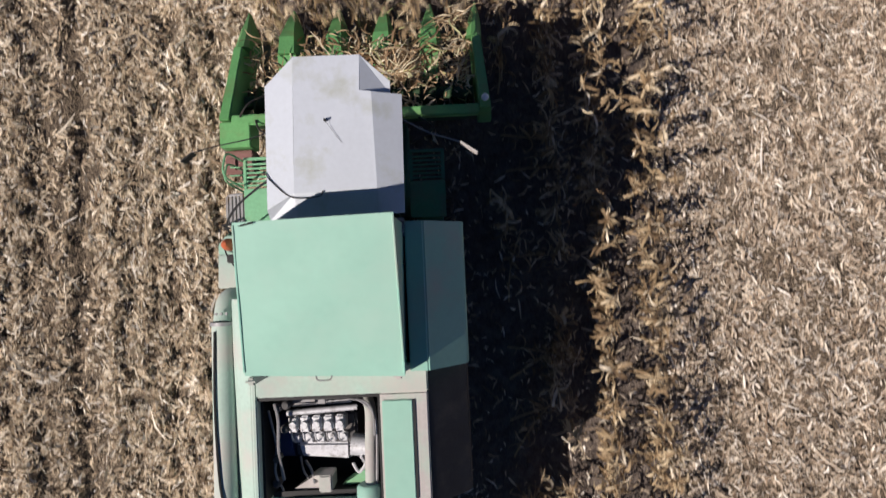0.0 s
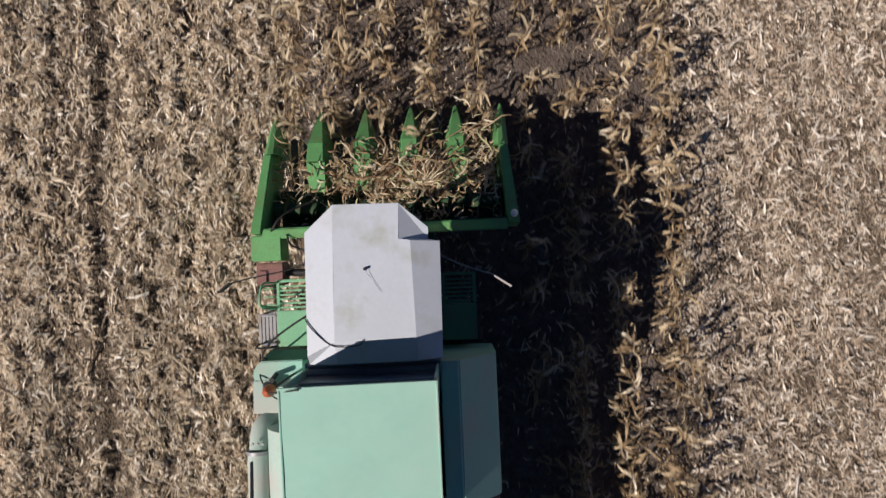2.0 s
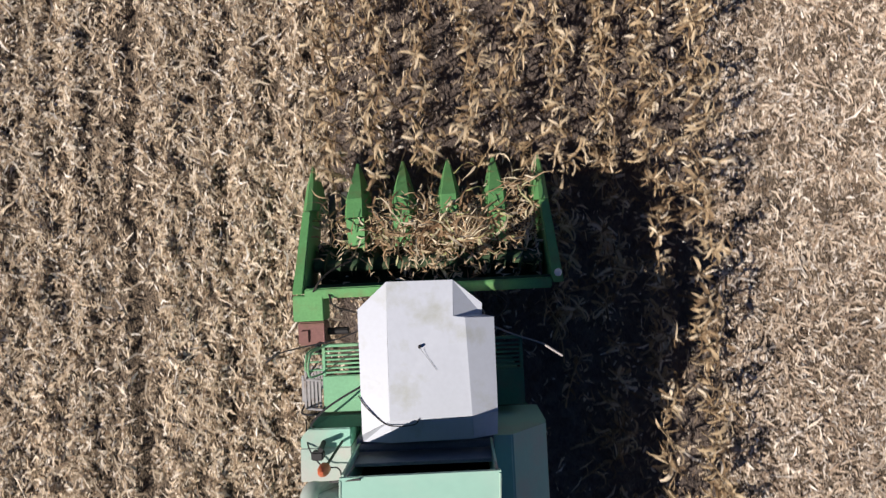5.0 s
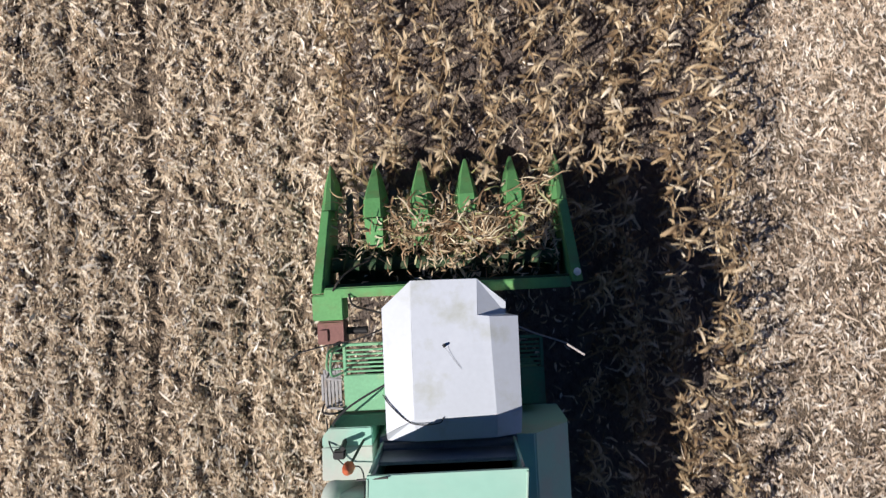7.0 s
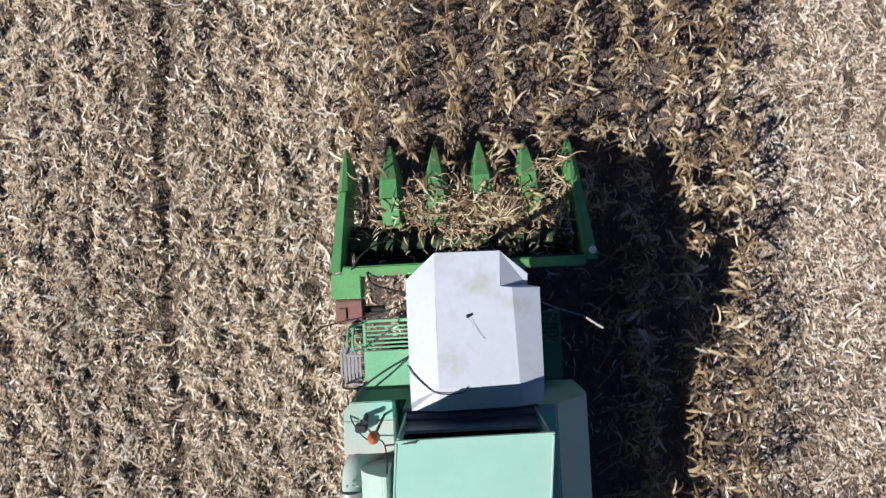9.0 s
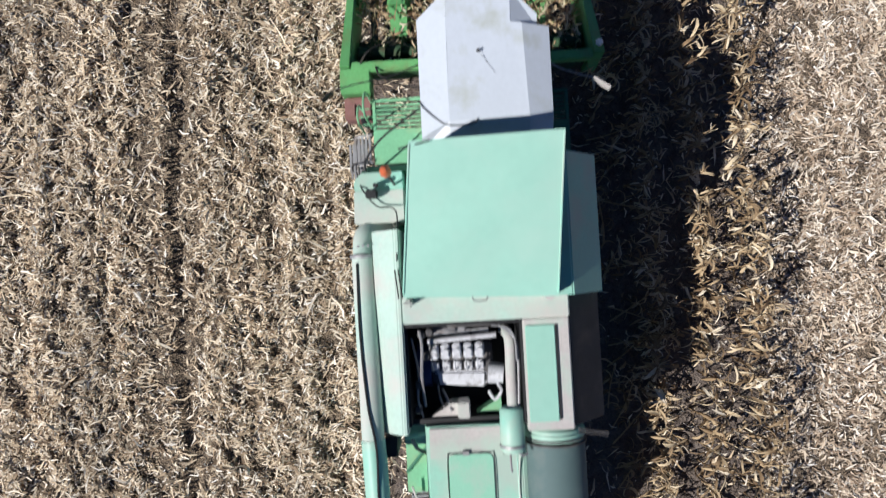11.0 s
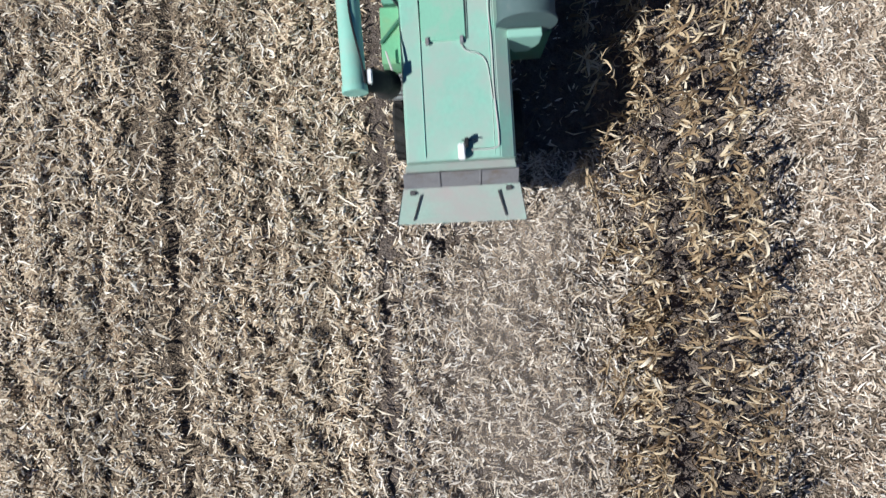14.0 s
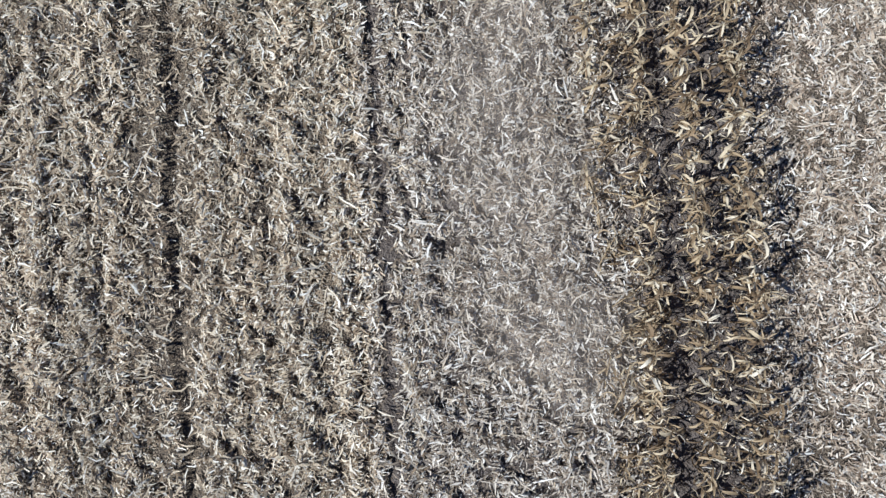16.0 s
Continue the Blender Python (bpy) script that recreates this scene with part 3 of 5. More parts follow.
def header():
    """Maize header: pointed dividers, side walls, rear beam, trough with auger, stalk-roll decks."""
    for k in range(6):
        x = -1.75 + 0.7 * k
        bm = bm_new()
        end = k in (0, 5)
        if not end:
            # pointed hood in three widening sections with a raised ridge
            secs = [(0.0, 0.022, 0.27, 0.31), (-0.26, 0.105, 0.22, 0.52), (-0.60, 0.195, 0.32, 0.76), (-0.88, 0.21, 0.40, 0.82)]
            rings = []
            for y, w, z0, z1 in secs:
                rings.append([bm.verts.new(p) for p in ((x - w, y, z0), (x - w * 0.85, y, z0 + (z1 - z0) * 0.55), (x - w * 0.55, y, z1), (x + w * 0.55, y, z1), (x + w * 0.85, y, z0 + (z1 - z0) * 0.55), (x + w, y, z0))])
            for a, b in zip(rings, rings[1:]):
                for j in range(5):
                    bm.faces.new((a[j], a[j + 1], b[j + 1], b[j]))
            bm.faces.new(rings[0])
            bm.faces.new(rings[-1])
            hood = part("divider", bm, GREEN, combine, "pointed bright green divider hood")
            bm = bm_new()
            rings = []
            for y, w, z0, z1 in ((-0.90, 0.18, 0.42, 0.78), (-1.32, 0.16, 0.45, 0.70)):
                rings.append([bm.verts.new(p) for p in ((x - w, y, z0), (x - w * 0.75, y, z1), (x + w * 0.75, y, z1), (x + w, y, z0))])
            for j in range(3):
                bm.faces.new((rings[0][j], rings[0][j + 1], rings[1][j + 1], rings[1][j]))
            bm.faces.new(rings[0])
            bm.faces.new(rings[1])
            part("divider_rear", bm, GREEN, combine)
        else:
            s = -1 if k == 0 else 1
            secs = [(0.0, 0.02, 0.26, 0.32, 0.0), (-0.34, 0.11, 0.2, 0.55, -0.015), (-0.75, 0.15, 0.2, 0.84, -0.04)]
            rings = []
            for y, w, z0, z1, off in secs:
                c = x + s * off
                rings.append([bm.verts.new(p) for p in ((c - w, y, z0), (c - w * 0.7, y, z1 - 0.06), (c - w * 0.3 , y, z1), (c + w * 0.3, y, z1), (c + w * 0.7, y, z1 - 0.06), (c + w, y, z0))])
            for a, b in zip(rings, rings[1:]):
                for j in range(5):
                    bm.faces.new((a[j], a[j + 1], b[j + 1], b[j]))
            bm.faces.new(rings[0])
            bm.faces.new(rings[-1])
            part("end_divider", bm, GREEN, combine, "pointed green end divider")
            bm = bm_new()
            hexa(bm, [(1.86 * s, -0.76, 0.22), (1.66 * s, -0.76, 0.22), (1.76 * s, -1.93, 0.3), (1.98 * s, -1.93, 0.3),
                      (1.80 * s, -0.76, 0.86), (1.68 * s, -0.76, 0.86), (1.775 * s, -1.93, 1.16), (1.925 * s, -1.93, 1.16)], 0.012)
            part("side_wall", bm, GREEN, combine, "green header side wall")
    bm = bm_new()
    box(bm, (-1.76, -2.0, 1.0), (1.76, -1.86, 1.14), 0.02)
    part("rear_beam", bm, GREEN, combine)
    bm = bm_new()
    hexa(bm, [(-1.76, -1.87, 0.3), (1.76, -1.87, 0.3), (1.76, -1.83, 0.3), (-1.76, -1.83, 0.3), (-1.76, -1.87, 1.0), (1.76, -1.87, 1.0), (1.76, -1.83, 1.0), (-1.76, -1.83, 1.0)])
    hexa(bm, [(-1.7, -1.83, 0.28), (1.7, -1.83, 0.28), (1.7, -1.25, 0.36), (-1.7, -1.25, 0.36), (-1.7, -1.83, 0.31), (1.7, -1.83, 0.31), (1.7, -1.25, 0.40), (-1.7, -1.25, 0.40)])
    part("trough", bm, TROUGH, combine, "dark green worn auger trough")
    bm = bm_new()
    tube(bm, [(-1.7, -1.56, 0.66), (1.7, -1.56, 0.66)], 0.1, 12)
    turns, n = 5.5, 90
    for s in (-1, 1):
        inner, outer = [], []
        for k in range(n + 1):
            f = k / n
            a = s * 2 * math.pi * turns * f
            xx = s * (1.68 - 1.3 * f)
            inner.append(bm.verts.new((xx, -1.56 + 0.09 * math.cos(a), 0.66 + 0.09 * math.sin(a))))
            outer.append(bm.verts.new((xx, -1.56 + 0.235 * math.cos(a), 0.66 + 0.235 * math.sin(a))))
        for k in range(n):
            bm.faces.new((inner[k], inner[k + 1], outer[k + 1], outer[k]))
    part("cross_auger", bm, TROUGH, combine, "dark oily cross auger with spiral flights", smooth=True)
    for x in ROWS_CUT:
        for s in (-1, 1):
            bm = bm_new()
            box(bm, (x + s * 0.05 if s > 0 else x - 0.15, -1.24, 0.36), (x + 0.15 if s > 0 else x - 0.05, -0.45, 0.42), 0.008)
            part("deck_plate", bm, OILY, combine, "worn steel deck plate")
    # rear corner boxes and drive cover
    bm = bm_new()
    box(bm, (-1.93, -2.29, 0.75), (-1.49, -1.95, 1.13), 0.015)
    part("drive_cover", bm, GREEN, combine, "green chain drive cover")
    bm = bm_new()
    box(bm, (-1.90, -2.62, 0.72), (-1.50, -2.31, 1.02), 0.02)
    box(bm, (-1.86, -2.58, 1.02), (-1.74, -2.42, 1.05), 0.008)
    part("gearbox", bm, RUST, combine, "rusty red gearbox")
    bm = bm_new()
    tube(bm, [(-1.55, -2.46, 0.85), (-1.2, -2.46, 0.85)], 0.05, 10)
    tube(bm, [(-1.62, -2.62, 1.02), (-1.6, -2.70, 1.08), (-1.55, -2.72, 1.02)], 0.05, 8)
    part("drive_shaft", bm, BLACK, combine)
    bm = bm_new()
    bmesh.ops.create_uvsphere(bm, u_segments=12, v_segments=8, radius=0.055, matrix=Matrix.Translation((1.84, -1.80, 1.19)))
    part("reflector", bm, LAMP_WHITE, combine, "small pale round reflector")
    for pts in (((-1.62, -1.9, 1.16), (-1.5, -1.75, 1.2), (-1.35, -1.62, 1.1), (-1.1, -1.5, 0.95)), ((-1.4, -1.95, 1.15), (-1.32, -2.1, 1.2), (-1.05, -2.2, 1.1), (-0.6, -2.3, 1.2)), ((0.9, -2.0, 1.1), (1.1, -2.2, 1.3), (0.8, -2.4, 1.4))):
        part("hydraulic_hose", tube(bm_new(), arc(pts), 0.014, 6), RUBBER, combine, smooth=True)
    # feeder house
    bm = bm_new()
    hexa(bm, [(-0.62, -3.3, 0.95), (0.62, -3.3, 0.95), (0.62, -1.87, 0.4), (-0.62, -1.87, 0.4), (-0.62, -3.3, 1.7), (0.62, -3.3, 1.7), (0.62, -1.9, 0.98), (-0.62, -1.9, 0.98)], 0.015)
    part("feeder_house", bm, DARK_GREEN, combine)
    # front axle beam and lower frame seen past the platform
    bm = bm_new()
    box(bm, (-1.05, -3.95, 0.62), (1.05, -3.55, 1.0), 0.03)
    part("front_axle", bm, BLACK, combine)


def pile():
    """Leaves and husks gathered on the header, denser towards its middle: long curling blades over small bits."""
    r = random.Random(8)
    V, Q = [], []
    for k in range(500):
        x = min(max(r.gauss(0.35, 0.8), -1.6), 1.6) if r.random() < 0.7 else r.uniform(-1.6, 1.6)
        y = min(max(r.gauss(-1.03, 0.27), -1.5), -0.20)
        z = 0.62 + 0.24 * math.exp(-((y + 1.05) / 0.3) ** 2) * (0.4 + 0.6 * math.exp(-((x - 0.35) / 0.8) ** 2)) + r.uniform(-0.05, 0.09)
        v, q = blade((x, y, z), r.uniform(0, 6.28), r.uniform(0.18, 0.5), r.uniform(0.006, 0.022), r.uniform(-0.2, 0.9), r.uniform(0.4, 2.8), r.uniform(-4.5, 4.5))
        v = [(p[0], p[1], max(p[2], 0.46)) for p in v]
        o = len(V)
        V += v
        Q += [tuple(i + o for i in f) for f in q]
    for k in range(120):       # a sheaf of long straws fanning out over the middle
        a = r.uniform(0.1, 3.0)
        d = r.uniform(0.0, 0.14)
        v, q = blade((0.52 + d * math.cos(a) + r.gauss(0, 0.05), -1.30 + d * math.sin(a), 0.74 + r.uniform(0, 0.16)), a, r.uniform(0.25, 0.52), r.uniform(0.005, 0.014), r.uniform(0.0, 0.6), r.uniform(0.3, 1.2), r.uniform(-1.6, 1.6))
        o = len(V)
        V += v
        Q += [tuple(i + o for i in f) for f in q]
    for k in range(34):        # a caught bundle by the end divider
        v, q = blade((r.gauss(1.42, 0.10), r.gauss(-0.50, 0.07), r.uniform(0.78, 0.95)), r.gauss(0.5, 0.6) + math.pi * r.randint(0, 1), r.uniform(0.25, 0.5), r.uniform(0.005, 0.016), r.uniform(-0.1, 0.8), r.uniform(0.4, 2.0), r.uniform(-3, 3))
        o = len(V)
        V += [(p[0], p[1], max(p[2], 0.46)) for p in v]
        Q += [tuple(i + o for i in f) for f in q]
    g = np.random.default_rng(3)
    n = 1600
    x = np.clip(np.concatenate([g.normal(0.3, 0.7, n - 250), g.uniform(-1.6, 1.6, 250)]), -1.6, 1.62)
    y = np.clip(g.normal(-1.12, 0.22, n), -1.62, -0.45)
    y[:420] = g.uniform(-1.62, -1.2, 420)
    z = 0.60 + 0.2 * np.exp(-((y + 1.05) / 0.28) ** 2) * (0.4 + 0.6 * np.exp(-((x - 0.35) / 0.7) ** 2)) + g.uniform(-0.06, 0.05, n)
    y[:420] = g.uniform(-1.8, -1.25, 420)
    z[:420] = g.uniform(0.60, 0.93, 420)
    v, q = pieces(n, x, y, z, g.uniform(0.05, 0.2, n), g.uniform(0.01, 0.03, n), g.uniform(0, 6.28, n), g.normal(0, 0.3, n), g.normal(0.1, 0.25, n), 0 * x)
    ob = new("gathered_leaves", fast_mesh("gathered_leaves", np.concatenate([np.array(V), v]), np.concatenate([np.array(Q), q + len(V)]), [HUSK]))
    ob.parent = combine
    tagged(ob, "tangle of pale dry maize leaves and husks", kind="stuff")


def cab():
    # roof: raised middle panel with falling facets to either side and to the rear, a cut corner in front
    bm = bm_new()
    P = {"a": (-0.335, -1.775, 3.60), "b": (0.345, -1.785, 3.60), "c": (0.452, -2.175, 3.625), "p": (0.33, -2.157, 3.62), "n": (0.633, -2.165, 3.455), "d": (0.48, -3.16, 3.655), "e": (-0.355, -3.18, 3.655),
         "f": (-0.655, -2.05, 3.53), "g": (-0.655, -3.33, 3.582), "h": (-0.66, -3.43, 3.46), "i": (-0.35, -3.43, 3.56), "j": (0.48, -3.42, 3.56), "k": (0.735, -3.41, 3.465),
         "l": (0.757, -2.19, 3.51), "m": (0.638, -2.041, 3.49), "o": (0.745, -3.16, 3.555)}
    v = {k: bm.verts.new(p) for k, p in P.items()}
    for f in ("abpcde", "aegf", "clod", "edji", "dokj", "eihg", "bmnp", "pnlc"):
        bm.faces.new([v[q] for q in f])
    rim = [P[k] for k in "afghijkolnmb"]
    low = [bm.verts.new((0.93 * (x - 0.05) + 0.05, 0.94 * (y + 2.6) - 2.6, 3.36)) for x, y, z in rim]
    top = [v[k] for k in "afghijkolnmb"]
    for a in range(len(top)):
        b = (a + 1) % len(top)
        bm.faces.new((top[a], low[a], low[b], top[b]))
    bm.faces.new(low)
    bmesh.ops.bevel(bm, geom=[e for e in bm.edges if e.calc_length() > 0.25], offset=0.008, segments=1, affect="EDGES", clamp_overlap=True)
    roof = part("cab_roof", bm, WHITE, combine, "dirty white faceted cab roof")
    bm = bm_new()
    tube(bm, [(-0.02, -2.45, 3.62), (-0.02, -2.455, 3.68)], [0.02, 0.012], 8)
    tube(bm, arc([(-0.02, -2.455, 3.68), (0.0, -2.485, 3.655), (0.05, -2.56, 3.647), (0.14, -2.69, 3.648)]), 0.0015, 5)
    part("antenna", bm, BLACK, roof, "thin black aerial")
    # glazed body on a narrow frame
    foot = [(-0.56, -2.1), (-0.32, -1.95), (0.32, -1.95), (0.60, -2.25), (0.62, -3.32), (-0.56, -3.32)]
    prism_out = [(x * 0.985, -2.6 + (y + 2.6) * 0.985) for x, y in foot]
    for k in range(len(foot)):
        a, b = Vector((*prism_out[k], 0)), Vector((*prism_out[(k + 1) % len(foot)], 0))
        a, b = a.lerp(b, 0.06), b.lerp(a, 0.06)
        n = (b - a).cross(Vector((0, 0, 1))).normalized() * 0.004
        if k == 4:
            part("cab_rear_wall", hexa(bm_new(), [(p.x, p.y, z) for z in (2.16, 3.35) for p in (a - 3 * n, b - 3 * n, b + 3 * n, a + 3 * n)]), DARK_GREEN, combine)
            continue
        pane = part("pane", hexa(bm_new(), [(p.x, p.y, z) for z in (2.16, 3.35) for p in (a - n, b - n, b + n, a + n)]), GLASS, combine, "clear cab window pane")
        pane.visible_shadow = False
    part("cab_base", prism(bm_new(), foot, 1.55, 2.15, 0.015), DARK_GREEN, combine)
    for x, y in foot:
        part("cab_pillar", tube(bm_new(), [(x, y, 2.1), (x * 1.02, y, 3.38)], 0.035, 6), BLACK, combine)
    # mirrors on arms
    bm = bm_new()
    tube(bm, arc([(0.68, -2.3, 2.95), (0.98, -2.45, 2.86), (1.20, -2.53, 2.86), (1.36, -2.59, 2.87)]), 0.010, 6)
    arm = part("mirror_arm", bm, GREY, combine)
    bm = bm_new()
    hexa(bm, [(1.34, -2.60, 2.80), (1.53, -2.73, 2.80), (1.542, -2.71, 2.80), (1.352, -2.58, 2.80), (1.34, -2.60, 2.93), (1.53, -2.73, 2.93), (1.542, -2.71, 2.93), (1.352, -2.58, 2.93)], 0.004)
    part("mirror", bm, PINKISH, arm, "pale rectangular wing mirror")
    bm = bm_new()
    tube(bm, arc([(-0.62, -2.28, 2.85), (-1.0, -2.42, 2.86), (-1.45, -2.50, 2.86), (-1.72, -2.56, 2.84)]), 0.008, 6)
    arm = part("mirror_arm", bm, BLACK, combine)
    bm = bm_new()
    hexa(bm, [(-1.84, -2.66, 2.72), (-1.71, -2.56, 2.72), (-1.72, -2.545, 2.72), (-1.85, -2.645, 2.72), (-1.84, -2.66, 2.86), (-1.71, -2.56, 2.86), (-1.72, -2.545, 2.86), (-1.85, -2.645, 2.86)], 0.004)
    part("mirror", bm, BLACK, arm)


def platforms():
    for s, x0, x1 in ((-1, -1.31, -0.63), (1, 0.72, 1.15)):
        lo, hi = min(x0, x1), max(x0, x1)
        bm = bm_new()
        box(bm, (lo, -3.37, 2.28), (hi, -2.925, 2.33), 0.008)
        # the right deck's darker green puts the flank's shade into its colour
        deck_tone = PANEL_GREEN if s < 0 else DARK_GREEN
        deck = part("platform", bm, deck_tone, combine, "bright green platform plate" if s < 0 else "green platform plate darkened for shade")
        bm = bm_new()
        box(bm, (lo, -2.575, 2.27), (hi, -2.54, 2.33), 0.006)
        box(bm, (lo, -2.92, 2.27), (lo + 0.04, -2.575, 2.33), 0.006)
        box(bm, (hi - 0.04, -2.92, 2.27), (hi, -2.575, 2.33), 0.006)
        part("grating_frame", bm, deck_tone, combine)
        for k in range(6):
            y = -2.625 - 0.052 * k
            bm = bm_new()
            box(bm, (lo + 0.03, y - 0.011, 2.285), (hi - 0.03, y + 0.011, 2.325), 0.004)
            part("grating_bar", bm, deck_tone, combine)
        bm = bm_new()
        box(bm, (lo + 0.05, -3.37, 1.2), (hi - 0.05, -2.95, 2.27), 0.01)
        if s > 0:
            part("platform_side", bm, DARK_GREEN, combine)
        else:
            bm.free()
    # left steps
    for y in (-2.98, -3.34):
        part("ladder_rail", tube(bm_new(), [(-1.33, y, 2.30), (-1.55, y, 2.2), (-1.74, y, 0.7)], 0.016, 6), GREY, combine)
    for x, z in ((-1.47, 2.2), (-1.60, 1.8), (-1.66, 1.4), (-1.71, 1.0)):
        bm = bm_new()
        for j in range(5):
            box(bm, (x - 0.11 + 0.046 * j, -3.33, z - 0.012), (x - 0.078 + 0.046 * j, -2.99, z + 0.012), 0.003)
        for y in (-3.26, -3.16, -3.06):
            box(bm, (x - 0.11, y, z - 0.02), (x + 0.106, y + 0.012, z - 0.013), 0)
        part("step", bm, GREY, combine, "grey slatted step")
    for pts in (((-1.32, -2.58, 2.3), (-1.33, -2.57, 2.75), (-1.35, -2.66, 2.85), (-1.35, -2.84, 2.83), (-1.33, -2.90, 2.3)), ((-1.46, -2.62, 1.9), (-1.47, -2.62, 2.35), (-1.48, -2.70, 2.45), (-1.48, -2.84, 2.43), (-1.46, -2.90, 1.9))):
        part("handrail", tube(bm_new(), arc(pts, 6), 0.013, 6), PANEL_GREEN, combine, smooth=True)
    for y in (-2.65, -2.75, -2.85):
        part("guard_bar", tube(bm_new(), [(-1.48, y, 2.3), (-1.31, y, 2.3)], 0.010, 5), PANEL_GREEN, combine)
    part("handrail", tube(bm_new(), arc([(-1.34, -3.36, 2.3), (-1.42, -3.36, 2.45), (-1.58, -3.36, 2.35), (-1.66, -3.36, 1.9)], 6), 0.013, 6), BLACK, combine, smooth=True)
    part("handrail", tube(bm_new(), arc([(-1.4, -3.55, 2.2), (-1.38, -3.42, 2.75), (-1.2, -3.22, 2.95), (-0.95, -3.05, 3.05), (-0.68, -2.9, 3.15)], 6), 0.013, 6), BLACK, combine, smooth=True)
    part("cable", tube(bm_new(), arc([(-0.675, -2.93, 3.575), (-0.60, -3.04, 3.60), (-0.42, -3.20, 3.645), (-0.27, -3.235, 3.665), (-0.10, -3.22, 3.668), (-0.06, -3.17, 3.668)], 6), 0.0065, 5), BLACK, combine, smooth=True)


def extrude_profile(prof, y0, y1, bevel=0.015):
    """A long body: a profile of (x, z) drawn from y0 to y1."""
    bm = bm_new()
    ring = [[bm.verts.new((x, y, z)) for x, z in prof] for y in (y0, y1)]
    n = len(prof)
    for j in range(n):
        bm.faces.new((ring[0][j], ring[0][(j + 1) % n], ring[1][(j + 1) % n], ring[1][j]))
    bm.faces.new(ring[0][::-1])
    bm.faces.new(ring[1])
    bmesh.ops.bevel(bm, geom=[e for e in bm.edges if abs(e.verts[0].co.y - e.verts[1].co.y) > 0.5], offset=bevel, segments=2, affect="EDGES", clamp_overlap=True)
    return bm


def tank():
    # lower hull sides
    bm = bm_new()
    hexa(bm, [(-1.14, -6.62, 1.0), (1.16, -6.62, 1.0), (1.20, -3.52, 1.0), (-1.06, -3.52, 1.0), (-1.18, -6.62, 1.9), (1.22, -6.62, 1.9), (1.28, -3.52, 1.9), (-1.12, -3.52, 1.9)], 0.02)
    part("hull", bm, DARK_GREEN, combine)
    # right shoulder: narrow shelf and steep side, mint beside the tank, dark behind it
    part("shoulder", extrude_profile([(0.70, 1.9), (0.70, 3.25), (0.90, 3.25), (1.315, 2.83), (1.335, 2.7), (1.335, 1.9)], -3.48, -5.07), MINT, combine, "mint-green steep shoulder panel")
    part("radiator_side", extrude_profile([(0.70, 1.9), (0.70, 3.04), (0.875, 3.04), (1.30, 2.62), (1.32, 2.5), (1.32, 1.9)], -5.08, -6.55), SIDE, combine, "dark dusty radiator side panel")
    # left: sloped strip beside the bay, low corner panel in front
    part("left_wall", extrude_profile([(-1.34, 1.9), (-1.34, 2.80), (-1.26, 2.92), (-1.06, 3.08), (-1.0, 3.08), (-1.0, 1.9)], -4.24, -6.56), FADED, combine, "chalky mint side wall")
    bm = bm_new()
    prism(bm, [(-1.57, -4.12), (-0.95, -4.12), (-0.95, -3.722), (-1.556, -3.722)], 1.9, 2.58, 0.012)
    part("corner_panel", bm, FADED, combine, "chalky mint corner panel")
    bm = bm_new()
    prism(bm, [(-1.556, -3.72), (-0.95, -3.72), (-0.95, -3.50), (-1.46, -3.50), (-1.55, -3.60)], 1.9, 2.58, 0.012)
    part("corner_panel", bm, MINT, combine, "mint-green corner panel")
    bm = bm_new()
    hexa(bm, [(-1.46, -3.495, 1.95), (-0.62, -3.495, 1.95), (-0.62, -3.38, 1.95), (-1.40, -3.38, 1.95), (-1.46, -3.495, 2.56), (-0.62, -3.495, 2.56), (-0.62, -3.40, 2.40), (-1.40, -3.40, 2.40)])
    part("front_panel", bm, DARK_GREEN, combine)
    # tank walls under the raised cover
    bm = bm_new()
    box(bm, (-0.93, -5.0, 1.98), (0.645, -4.9, 3.54), 0.01)
    part("tank_rear", bm, MINT, combine)
    for s, x0, x1, fz, rz in ((-1, -0.74, -0.91, 4.26, 3.54), (1, 0.67, 0.64, 4.31, 3.53)):
        bm = bm_new()
        hexa(bm, [(x1 - 0.012, -4.99, 2.0), (x1 + 0.012, -4.99, 2.0), (x0 + 0.012, -3.50, 2.0), (x0 - 0.012, -3.50, 2.0), (x1 - 0.012, -4.99, rz), (x1 + 0.012, -4.99, rz), (x0 + 0.012, -3.50, fz), (x0 - 0.012, -3.50, fz)])
        part("tank_side", bm, MINT, combine)
    bm = bm_new()
    box(bm, (-0.80, -3.95, 2.0), (0.70, -3.90, 3.25), 0.0)
    part("tank_inside", bm, BLACK, combine)
    part("roll_bar", tube(bm_new(), [(-0.77, -3.555, 3.28), (0.70, -3.555, 3.28)], 0.05, 10), SLATE, combine, "dark grey roll along the tank front")
    bm = bm_new()
    box(bm, (-0.775, -3.64, 3.10), (0.705, -3.45, 3.24), 0.012)
    part("front_lip", bm, SLATE, combine, "dark slate tank front ledge")
    part("tank_baffle", box(bm_new(), (-0.73, -3.61, 3.24), (0.655, -3.575, 3.72), 0.006), SLATE, combine, "dark slate baffle across the tank mouth")
    part("front_bar", tube(bm_new(), [(-0.74, -3.47, 3.25), (0.70, -3.46, 3.26)], 0.022, 8), GREY, combine)
    part("front_wall", box(bm_new(), (-0.775, -3.52, 1.95), (0.705, -3.47, 3.09), 0.0), DARK_GREEN, combine)
    # cover, raised in front, with folded rims
    bm = bm_new()
    nx, ny = 16, 16
